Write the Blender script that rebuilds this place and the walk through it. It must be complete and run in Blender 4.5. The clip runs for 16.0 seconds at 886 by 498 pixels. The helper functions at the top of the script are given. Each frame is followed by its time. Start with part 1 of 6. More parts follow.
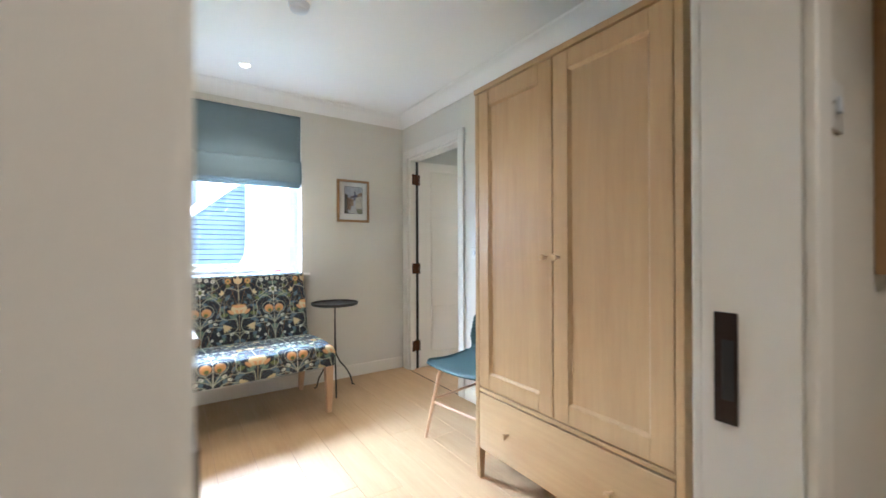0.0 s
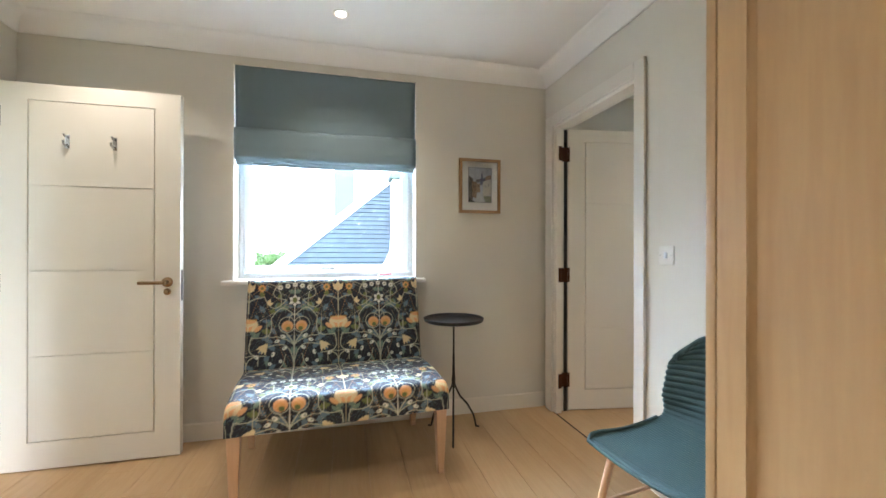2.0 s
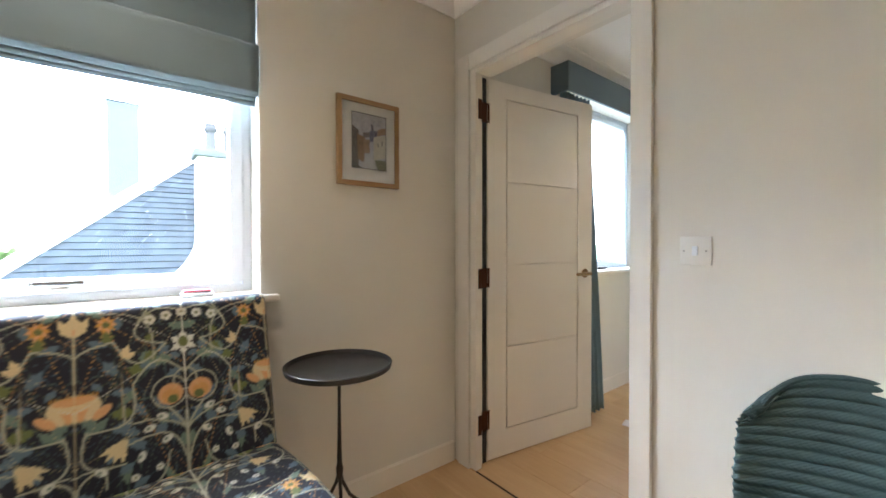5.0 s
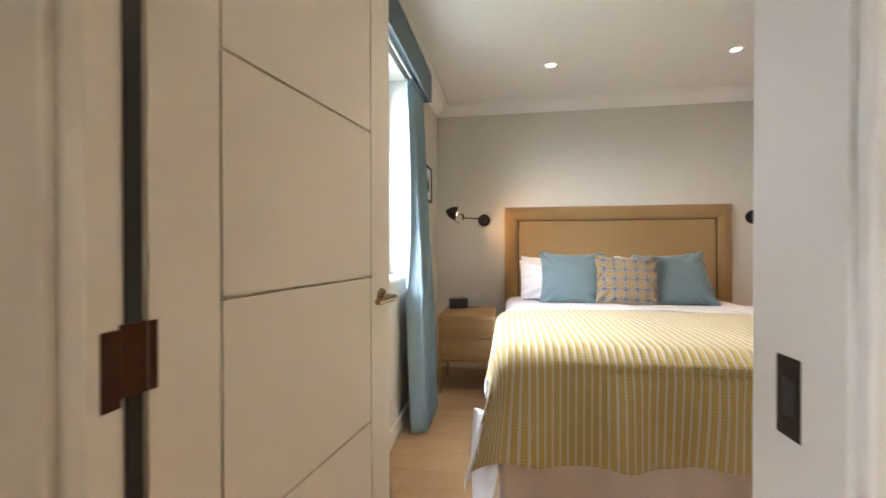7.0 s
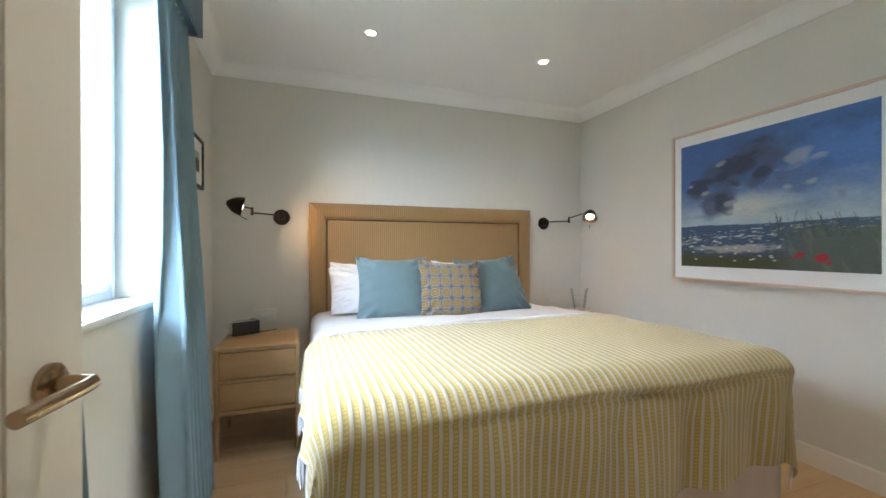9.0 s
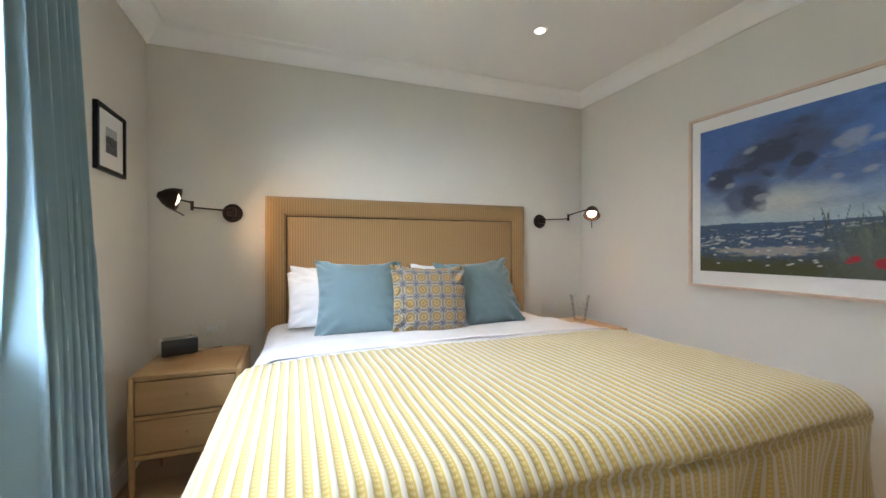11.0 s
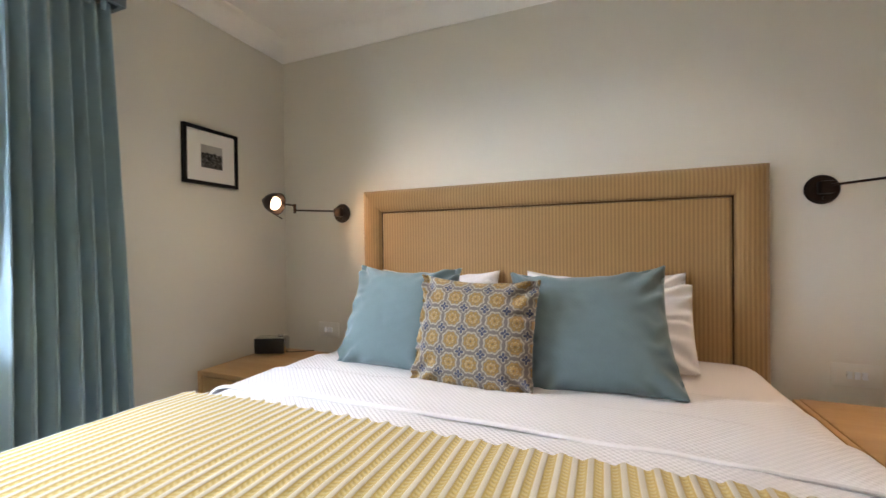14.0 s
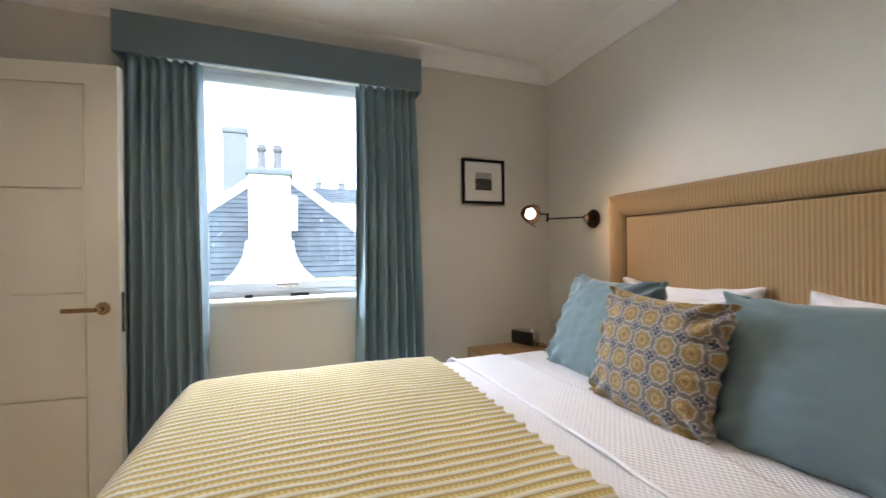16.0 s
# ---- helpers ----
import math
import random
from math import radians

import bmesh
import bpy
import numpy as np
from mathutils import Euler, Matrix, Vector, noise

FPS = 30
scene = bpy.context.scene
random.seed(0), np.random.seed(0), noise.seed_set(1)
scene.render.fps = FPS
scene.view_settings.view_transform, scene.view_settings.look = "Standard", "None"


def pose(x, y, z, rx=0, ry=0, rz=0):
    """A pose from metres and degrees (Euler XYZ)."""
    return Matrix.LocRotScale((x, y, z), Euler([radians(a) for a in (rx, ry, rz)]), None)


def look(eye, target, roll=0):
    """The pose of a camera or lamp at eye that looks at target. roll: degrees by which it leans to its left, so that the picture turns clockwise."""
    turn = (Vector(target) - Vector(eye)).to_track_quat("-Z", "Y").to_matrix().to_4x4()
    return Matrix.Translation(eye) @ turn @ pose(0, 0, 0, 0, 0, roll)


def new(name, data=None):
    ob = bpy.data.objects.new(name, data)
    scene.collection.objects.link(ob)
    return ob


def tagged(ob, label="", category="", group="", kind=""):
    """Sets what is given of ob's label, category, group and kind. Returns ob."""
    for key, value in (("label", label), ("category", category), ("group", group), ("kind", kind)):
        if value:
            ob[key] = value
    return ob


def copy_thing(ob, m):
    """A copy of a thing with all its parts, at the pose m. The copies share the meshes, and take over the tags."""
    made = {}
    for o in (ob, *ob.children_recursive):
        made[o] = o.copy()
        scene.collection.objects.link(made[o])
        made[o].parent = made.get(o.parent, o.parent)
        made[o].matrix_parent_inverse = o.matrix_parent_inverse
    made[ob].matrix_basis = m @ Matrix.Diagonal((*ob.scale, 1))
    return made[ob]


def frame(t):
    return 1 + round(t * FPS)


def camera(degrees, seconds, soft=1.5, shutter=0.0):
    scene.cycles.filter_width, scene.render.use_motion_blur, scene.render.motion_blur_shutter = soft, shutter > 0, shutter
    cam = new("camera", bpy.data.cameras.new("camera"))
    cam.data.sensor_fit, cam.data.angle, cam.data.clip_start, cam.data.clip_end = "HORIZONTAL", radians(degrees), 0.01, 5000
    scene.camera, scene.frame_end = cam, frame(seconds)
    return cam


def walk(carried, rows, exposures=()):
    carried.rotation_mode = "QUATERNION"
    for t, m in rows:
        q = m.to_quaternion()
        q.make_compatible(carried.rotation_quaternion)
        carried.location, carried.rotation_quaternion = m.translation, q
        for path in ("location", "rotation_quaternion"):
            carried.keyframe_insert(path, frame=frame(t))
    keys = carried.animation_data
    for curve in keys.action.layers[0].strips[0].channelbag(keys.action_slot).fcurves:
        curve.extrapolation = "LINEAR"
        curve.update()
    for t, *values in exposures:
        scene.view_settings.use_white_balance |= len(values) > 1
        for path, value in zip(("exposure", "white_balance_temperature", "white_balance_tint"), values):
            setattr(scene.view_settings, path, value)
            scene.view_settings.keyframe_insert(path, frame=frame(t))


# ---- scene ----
cam = camera(96.4, 16.0, 1.5, 0.3)
EXPOSURES = [(0.0, 3.20, 5250, 9), (1.2, 2.87, 5650, 10), (3.2, 2.82, 5900, 11), (5.3, 2.74, 6450, 17), (6.0, 2.82, 7250, 23), (6.6, 2.83, 6950, 21), (7.4, 2.73, 6600, 16),
             (8.2, 2.70, 6000, 11), (9.2, 2.68, 5850, 10), (12.5, 2.72, 6300, 15), (13.8, 2.68, 6500, 17), (14.6, 2.54, 6400, 16), (16.0, 2.42, 6450, 17)]
DAY_A, DAY_B, SPOT_A, SPOT_B, LAMP, VEIL = 130.0, 72.0, 4.3, 3.5, 1.9, 2.0
PATH = [
    (0, (0.624, 0.35, 1.136), (1.741, 2.009, 1.14), -0.2),
    (0.5, (0.824, 0.538, 1.142), (1.702, 2.335, 1.143), -0.1),
    (1, (0.959, 0.746, 1.13), (1.638, 2.627, 1.132), -0.1),
    (1.5, (1.015, 0.958, 1.129), (1.566, 2.881, 1.13), 0.0),
    (2, (1.039, 1.145, 1.137), (1.518, 3.086, 1.138), 0.1),
    (2.5, (1.038, 1.306, 1.138), (1.512, 3.249, 1.14), 0.1),
    (3, (1.029, 1.449, 1.137), (1.546, 3.381, 1.136), 0.1),
    (3.2, (1.029, 1.5, 1.132), (1.575, 3.424, 1.136), 0.2),
    (5.3, (1.159, 2.356, 1.133), (2.555, 3.788, 1.105), -0.1),
    (5.5, (1.226, 2.477, 1.13), (2.72, 3.805, 1.103), -0.1),
    (6, (1.471, 2.758, 1.121), (3.193, 3.776, 1.094), -0.1),
    (6.5, (1.78, 2.98, 1.114), (3.66, 3.664, 1.093), -0.1),
    (7, (2.07, 3.134, 1.113), (4.044, 3.456, 1.101), -0.1),
    (7.5, (2.289, 3.201, 1.126), (4.289, 3.185, 1.115), -0.1),
    (8, (2.446, 3.235, 1.133), (4.424, 2.935, 1.122), -0.0),
    (8.5, (2.555, 3.247, 1.135), (4.485, 2.722, 1.124), -0.1),
    (9, (2.636, 3.234, 1.126), (4.515, 2.547, 1.124), -0.1),
    (9.2, (2.667, 3.232, 1.13), (4.524, 2.491, 1.128), -0.1),
    (11.3, (3.077, 2.937, 1.142), (4.955, 2.248, 1.132), 0.0),
    (11.5, (3.145, 2.89, 1.141), (5.043, 2.261, 1.129), 0.1),
    (12, (3.311, 2.739, 1.143), (5.26, 2.292, 1.127), -0.0),
    (12.5, (3.482, 2.578, 1.139), (5.47, 2.359, 1.124), -0.2),
    (13, (3.618, 2.377, 1.144), (5.617, 2.436, 1.121), -0.3),
    (13.5, (3.706, 2.116, 1.147), (5.664, 2.525, 1.123), -0.5),
    (14, (3.748, 1.924, 1.155), (5.604, 2.671, 1.138), -0.7),
    (14.5, (3.797, 1.681, 1.175), (5.444, 2.816, 1.152), -0.7),
    (15, (3.972, 1.507, 1.166), (5.293, 3.009, 1.165), -0.4),
    (15.5, (3.992, 1.473, 1.207), (5.034, 3.18, 1.187), -1.0),
    (16, (4.024, 1.465, 1.184), (4.735, 3.335, 1.185), -0.8),
]

walk(cam, [(t, look(eye, target, roll)) for t, eye, target, roll in PATH], EXPOSURES)

# ---- light ----
world = bpy.data.worlds.new("world")
scene.world = world
world.use_nodes = True
wn, wl = world.node_tree.nodes, world.node_tree.links
sky = wn.new("ShaderNodeTexSky")
sky.sky_type, sky.sun_disc = "NISHITA", False
sky.sun_elevation, sky.sun_rotation = radians(48), radians(200)
sky.air_density, sky.dust_density, sky.ozone_density = 1.0, 2.0, 1.0
wl.new(sky.outputs[0], wn["Background"].inputs[0])
wn["Background"].inputs[1].default_value = 0.10
# An even layer of bright cloud over the whole sky.
cloud = wn.new("ShaderNodeBackground")
cloud.inputs[0].default_value, cloud.inputs[1].default_value = (0.78, 0.90, 1.0, 1.0), VEIL
both = wn.new("ShaderNodeAddShader")
wl.new(wn["Background"].outputs[0], both.inputs[0])
wl.new(cloud.outputs[0], both.inputs[1])
wl.new(both.outputs[0], wn["World Output"].inputs[0])

sun_data = bpy.data.lights.new("sun", "SUN")
sun_data.energy, sun_data.angle, sun_data.color = 1.0, radians(20), (1.0, 0.98, 0.96)
sun = new("sun", sun_data)
sun.matrix_world = look((0, 0, 0), (0.25, 0.65, -0.75))


def window_light(x, y, z, target, wide, high, power):
    """Skylight just outside a window's head, falling in through the opening."""
    data = bpy.data.lights.new("window_daylight", "AREA")
    data.shape, data.size, data.size_y = "RECTANGLE", wide, high
    data.energy, data.color = power, (0.74, 0.87, 1.0)
    ob = new("window_daylight", data)
    ob.matrix_world = look((x, y, z), target)


window_light(0.94, 5.60, 2.75, (1.1, 2.3, 0.9), 3.0, 1.3, DAY_A)
window_light(4.0, 5.60, 3.45, (4.0, 1.2, 1.3), 3.0, 1.3, DAY_B)


def spot(x, y, power, colour=(1.0, 0.84, 0.66), z=2.375, angle=118):
    data = bpy.data.lights.new("downlight_lamp", "SPOT")
    data.energy, data.color, data.spot_size, data.spot_blend = power, colour, radians(angle), 0.9
    data.shadow_soft_size = 0.025
    ob = new("downlight_lamp", data)
    ob.matrix_world = look((x, y, z), (x, y, 0))
    return ob


# Five are added, unseen: the y 1.75 and x 3.45 pairs, the hall one.
DOWNLIGHTS = [(1.015, 3.34), (-0.156, 3.33), (1.015, 1.75), (-0.156, 1.75),
              (4.975, 2.83), (4.94, 1.66), (3.45, 2.83), (3.45, 1.66), (1.0, -0.3)]
for x, y in DOWNLIGHTS:
    spot(x, y, SPOT_B if x > 2.5 else 1.8 * SPOT_A if y < 0 else SPOT_A)

# ---- materials ----
class Nodes:
    """A short way to write node trees: n(type, out_index, inputs...)."""

    def __init__(self, name):
        self.m = bpy.data.materials.new(name)
        self.m.use_nodes = True
        self.t = self.m.node_tree
        self.b = self.t.nodes["Principled BSDF"]

    def link(self, a, b):
        if isinstance(a, (int, float)):
            b.default_value = a
        elif isinstance(a, tuple):
            b.default_value = (*a, 1.0) if len(a) == 3 and len(b.default_value) == 4 else a
        else:
            self.t.links.new(a, b)

    def math(self, op, a, b=0.0, c=None, clamp=False):
        n = self.t.nodes.new("ShaderNodeMath")
        n.operation, n.use_clamp = op, clamp
        self.link(a, n.inputs[0]), self.link(b, n.inputs[1])
        if c is not None:
            self.link(c, n.inputs[2])
        return n.outputs[0]

    def mix(self, f, a, b, mode="MIX"):
        n = self.t.nodes.new("ShaderNodeMix")
        n.data_type, n.blend_type = "RGBA", mode
        self.link(f, n.inputs[0]), self.link(a, n.inputs[6]), self.link(b, n.inputs[7])
        return n.outputs[2]

    def coord(self, scale=(1, 1, 1), kind="Object", rot=(0, 0, 0), loc=(0, 0, 0), random_shift=0.0):
        c = self.t.nodes.new("ShaderNodeTexCoord")
        mp = self.t.nodes.new("ShaderNodeMapping")
        mp.inputs["Scale"].default_value, mp.inputs["Rotation"].default_value, mp.inputs["Location"].default_value = scale, rot, loc
        v = c.outputs[kind]
        if random_shift:
            o = self.t.nodes.new("ShaderNodeObjectInfo")
            s = self.t.nodes.new("ShaderNodeVectorMath")
            s.operation = "ADD"
            self.t.links.new(v, s.inputs[0])
            self.t.links.new(self.math("MULTIPLY", o.outputs["Random"], random_shift), s.inputs[1])
            v = s.outputs[0]
        self.t.links.new(v, mp.inputs[0])
        return mp.outputs[0]

    def split(self, v):
        n = self.t.nodes.new("ShaderNodeSeparateXYZ")
        self.t.links.new(v, n.inputs[0])
        return n.outputs

    def noise(self, v, scale, detail=3.0, rough=0.55, distort=0.0):
        n = self.t.nodes.new("ShaderNodeTexNoise")
        n.inputs["Scale"].default_value, n.inputs["Detail"].default_value = scale, detail
        n.inputs["Roughness"].default_value, n.inputs["Distortion"].default_value = rough, distort
        self.t.links.new(v, n.inputs["Vector"])
        return n.outputs[0]

    def voronoi(self, v, scale, feature="F1"):
        n = self.t.nodes.new("ShaderNodeTexVoronoi")
        n.feature = feature
        n.inputs["Scale"].default_value = scale
        self.t.links.new(v, n.inputs["Vector"])
        return n.outputs

    def ramp(self, f, *stops):
        n = self.t.nodes.new("ShaderNodeValToRGB")
        while len(n.color_ramp.elements) < len(stops):
            n.color_ramp.elements.new(0.5)
        for e, (p, c) in zip(n.color_ramp.elements, stops):
            e.position, e.color = p, (*c, 1.0)
        self.t.links.new(f, n.inputs[0])
        return n.outputs[0]

    def bump(self, h, strength=0.2, distance=0.01):
        n = self.t.nodes.new("ShaderNodeBump")
        n.inputs["Strength"].default_value, n.inputs["Distance"].default_value = strength, distance
        self.link(h, n.inputs["Height"])
        self.t.links.new(n.outputs[0], self.b.inputs["Normal"])

    def done(self, colour, rough=0.5, metal=0.0, spec=None, **other):
        self.link(colour, self.b.inputs["Base Color"])
        self.link(rough, self.b.inputs["Roughness"])
        self.link(metal, self.b.inputs["Metallic"])
        if spec is not None:
            self.link(spec, self.b.inputs["Specular IOR Level"])
        for k, v in other.items():
            self.link(v, self.b.inputs[k.replace("_", " ")])
        return self.m


def scaled(c, f):
    return tuple(min(1.0, v * f) for v in c)


def painted(name, base, rough=0.55, vary=0.04, coarse=1.3, fine=60.0, strength=0.06, spec=0.4):
    n = Nodes(name)
    v = n.coord()
    big, small = n.noise(v, coarse, 2.0), n.noise(v, fine, 3.0)
    f = n.math("ADD", n.math("MULTIPLY", big, 0.7), n.math("MULTIPLY", small, 0.3))
    n.bump(small, strength, 0.002)
    return n.done(n.mix(f, scaled(base, 1 - vary), scaled(base, 1 + vary)), n.math("ADD", n.math("MULTIPLY", big, 0.14), rough - 0.07), spec=spec)


def timber(name, light, dark, axis=1, rough=0.45, grain=1.0, strength=0.08, shift=0.0, contrast=1.0):
    """Wood with its grain along x, y or z."""
    n = Nodes(name)
    s = [22.0, 22.0, 22.0]
    s[axis] = 1.6
    v = n.coord(tuple(k * grain for k in s), random_shift=shift)
    s2 = [3.0, 3.0, 3.0]
    s2[axis] = 0.35
    w = n.coord(tuple(s2), random_shift=shift)
    fine, wide = n.noise(v, 3.0, 5.0, 0.6, 0.6), n.noise(w, 1.6, 3.0, 0.5, 1.4)
    f = n.math("ADD", n.math("MULTIPLY", fine, 0.45), n.math("MULTIPLY", wide, 0.65))
    f = n.math("ADD", n.math("MULTIPLY", n.math("SUBTRACT", f, 0.55), 1.7 * contrast), 0.5, clamp=True)
    c = n.mix(f, light, dark)
    if shift:
        o = n.t.nodes.new("ShaderNodeObjectInfo")
        c = n.mix(n.math("MULTIPLY", o.outputs["Random"], 0.22), c, dark)
    n.bump(fine, strength, 0.002)
    return n.done(c, n.math("ADD", n.math("MULTIPLY", fine, 0.12), rough - 0.06), spec=0.4)


def cloth(name, base, rough=0.85, weave=700.0, vary=0.07, sheen=0.0, strength=0.25, coarse=4.0):
    n = Nodes(name)
    v = n.coord()
    x, y, z = n.split(v)
    a = n.math("SINE", n.math("MULTIPLY", n.math("ADD", x, y), weave))
    b = n.math("SINE", n.math("MULTIPLY", z, weave))
    w = n.math("MULTIPLY", a, b)
    big, small = n.noise(v, coarse, 3.0), n.noise(v, 130.0, 2.0)
    f = n.math("ADD", n.math("MULTIPLY", big, 0.6), n.math("MULTIPLY", small, 0.4))
    n.bump(n.math("ADD", w, small), strength, 0.0008)
    return n.done(n.mix(f, scaled(base, 1 - vary), scaled(base, 1 + vary)), rough, spec=0.2, Sheen_Weight=sheen, Sheen_Roughness=0.4)


def metal(name, base, rough=0.3, vary=0.15):
    n = Nodes(name)
    v = n.coord()
    f = n.noise(v, 90.0, 3.0)
    return n.done(n.mix(f, scaled(base, 1 - vary), base), n.math("ADD", n.math("MULTIPLY", f, 0.2), rough - 0.1), 1.0)


def coloured(name, rough=0.8, sheen=0.0, strength=0.2, weave=900.0, spec=0.2):
    """Woven or painted from the colour attribute of the mesh."""
    n = Nodes(name)
    a = n.t.nodes.new("ShaderNodeAttribute")
    a.attribute_name = "dye"
    v = n.coord()
    small = n.noise(v, 240.0, 2.0)
    n.bump(small, strength, 0.0008)
    return n.done(n.mix(n.math("MULTIPLY", small, 0.25), a.outputs["Color"], (0.02, 0.02, 0.02)), rough, spec=spec, Sheen_Weight=sheen)


def glowing(name, colour, strength):
    n = Nodes(name)
    return n.done((0.8, 0.8, 0.8), 0.5, Emission_Color=colour, Emission_Strength=strength)


WALL = painted("wall_paint", (0.68, 0.65, 0.575), 0.75, 0.025, 0.9, 140.0, 0.05, 0.25)
CEILING = painted("ceiling_paint", (0.86, 0.85, 0.82), 0.85, 0.02, 0.9, 120.0, 0.04, 0.2)
WHITE = painted("white_satin_paint", (0.78, 0.74, 0.66), 0.42, 0.02, 1.5, 70.0, 0.04)
TRIM = painted("pale_greige_satin_paint", (0.73, 0.70, 0.63), 0.45, 0.02, 1.5, 70.0, 0.04)
UPVC = painted("white_plastic", (0.72, 0.75, 0.78), 0.3, 0.015, 2.0, 50.0, 0.01, 0.5)
OAK = timber("oak_boards", (0.60, 0.41, 0.225), (0.43, 0.27, 0.13), 1, 0.42, 1.0, 0.06, 7.0)
ASH = timber("pale_ash_wood", (0.54, 0.365, 0.185), (0.40, 0.25, 0.115), 2, 0.40, 0.8, 0.05)
ASHH = timber("pale_ash_wood_across", (0.54, 0.365, 0.185), (0.40, 0.25, 0.115), 1, 0.40, 0.8, 0.05)
NIGHT = timber("honey_oak_wood", (0.46, 0.29, 0.125), (0.35, 0.20, 0.08), 1, 0.42, 0.8, 0.05)
LEGWOOD = timber("beech_wood", (0.68, 0.44, 0.28), (0.52, 0.32, 0.18), 2, 0.42, 1.0, 0.04)
FRAMEWOOD = timber("picture_oak_wood", (0.40, 0.245, 0.115), (0.26, 0.15, 0.065), 0, 0.5, 1.2, 0.05)
PALEFRAME = timber("limed_wood", (0.70, 0.55, 0.43), (0.58, 0.44, 0.33), 0, 0.5, 1.0, 0.04)
BLACKWOOD = painted("black_wood", (0.008, 0.008, 0.009), 0.45, 0.2, 3.0, 80.0, 0.03, 0.15)
IRON = painted("black_iron", (0.012, 0.011, 0.011), 0.4, 0.25, 8.0, 90.0, 0.06, 0.5)
BRONZE = metal("dark_bronze", (0.05, 0.036, 0.03), 0.38)
BRASS = metal("brushed_nickel_brass", (0.42, 0.29, 0.17), 0.24)
HINGE = metal("copper_brown_hinge", (0.09, 0.042, 0.026), 0.4)
CHROME = metal("chrome", (0.62, 0.62, 0.62), 0.15)
BLIND = cloth("slate_blue_linen", (0.195, 0.255, 0.285), 0.9, 800.0, 0.06, 0.0, 0.2)
BLIND2 = cloth("blue_grey_pelmet_linen", (0.175, 0.23, 0.27), 0.85, 800.0, 0.06, 0.0, 0.2)
CURTAIN = cloth("steel_blue_satin", (0.24, 0.345, 0.40), 0.55, 900.0, 0.06, 0.3, 0.1)
VELVET = cloth("duck_egg_velvet", (0.135, 0.190, 0.202), 0.8, 500.0, 0.10, 0.35, 0.1, 6.0)
VALANCE = cloth("cream_valance", (0.62, 0.52, 0.45), 0.9, 800.0, 0.05)
LINEN = cloth("white_cotton", (0.70, 0.68, 0.68), 0.9, 900.0, 0.03, 0.0, 0.12)
LEAD = painted("lead_sheet", (0.36, 0.38, 0.40), 0.6, 0.15, 2.0, 12.0, 0.1)
RENDER_W = painted("white_roughcast", (0.80, 0.79, 0.77), 0.9, 0.05, 1.0, 30.0, 0.3, 0.1)
PLATE = painted("off_white_plastic", (0.69, 0.67, 0.61), 0.35, 0.01, 2.0, 50.0, 0.01, 0.5)
STONE = painted("weathered_stone", (0.09, 0.105, 0.12), 0.9, 0.2, 1.2, 8.0, 0.4, 0.1)
SLATE = painted("roof_slate", (0.05, 0.066, 0.095), 0.6, 0.3, 1.5, 9.0, 0.2, 0.3)
TERRACOTTA = painted("buff_clay", (0.075, 0.08, 0.088), 0.8, 0.12, 2.0, 14.0, 0.1, 0.1)
LEAF = painted("tree_leaf", (0.07, 0.12, 0.04), 0.7, 0.3, 2.0, 10.0, 0.1, 0.2)
BARK = painted("tree_bark", (0.10, 0.075, 0.05), 0.9, 0.25, 4.0, 20.0, 0.3, 0.1)
GRASS = painted("mown_grass", (0.10, 0.15, 0.06), 0.9, 0.25, 0.3, 6.0, 0.2, 0.1)
BULB = glowing("warm_lamp_lens", (1.0, 0.90, 0.74), 1.6)
BULB2 = glowing("warm_bulb", (1.0, 0.70, 0.42), 1.0)
BLACKGLOSS = painted("black_plastic_grille", (0.01, 0.01, 0.011), 0.3, 0.2, 5.0, 200.0, 0.05, 0.5)


def glass_material(name, tint=(1, 1, 1), rough=0.0):
    n = Nodes(name)
    return n.done(tint, rough, Transmission_Weight=1.0, IOR=1.45)


GLASS = glass_material("clear_glass")
THIN_GLASS = Nodes("thin_tumbler_glass").done((1, 1, 1), 0.0, Transmission_Weight=1.0, IOR=1.3, Alpha=0.3)


# ---- mesh helpers ----
def box(bm, x0, x1, y0, y1, z0, z1):
    m = Matrix.LocRotScale(((x0 + x1) / 2, (y0 + y1) / 2, (z0 + z1) / 2), None, (x1 - x0, y1 - y0, z1 - z0))
    return bmesh.ops.create_cube(bm, size=1.0, matrix=m)["verts"]


def rounded(x0, x1, y0, y1, z0, z1, r=0.004, seg=2):
    bm = bmesh.new()
    box(bm, x0, x1, y0, y1, z0, z1)
    bmesh.ops.bevel(bm, geom=bm.edges[:], offset=min(r, 0.49 * min(x1 - x0, y1 - y0, z1 - z0)), segments=seg, affect="EDGES", profile=0.5)
    return bm


def mesh_of(name, bm, material, smooth=True, angle=40):
    me = bpy.data.meshes.new(name)
    bmesh.ops.recalc_face_normals(bm, faces=bm.faces[:])
    bm.to_mesh(me)
    bm.free()
    for m in material if isinstance(material, (list, tuple)) else [material]:
        me.materials.append(m)
    if smooth:
        me.shade_smooth()
        me.set_sharp_from_angle(angle=radians(angle))
    return me


def part(name, bm, material, parent=None, label="", m=None, smooth=True, angle=40):
    ob = new(name, mesh_of(name, bm, material, smooth, angle))
    if parent is not None:
        ob.parent = parent
    if m is not None:
        ob.matrix_local = m
    return tagged(ob, label)


def thing(name, label, category, m=None, group="", kind=""):
    ob = new(name)
    ob.empty_display_size = 0.1
    if m is not None:
        ob.matrix_world = m
    return tagged(ob, label, category, group, kind)


def structure(name, bm, material, label="", category="", smooth=True):
    return tagged(new(name, mesh_of(name, bm, material, smooth)), label, category, "", "structure")


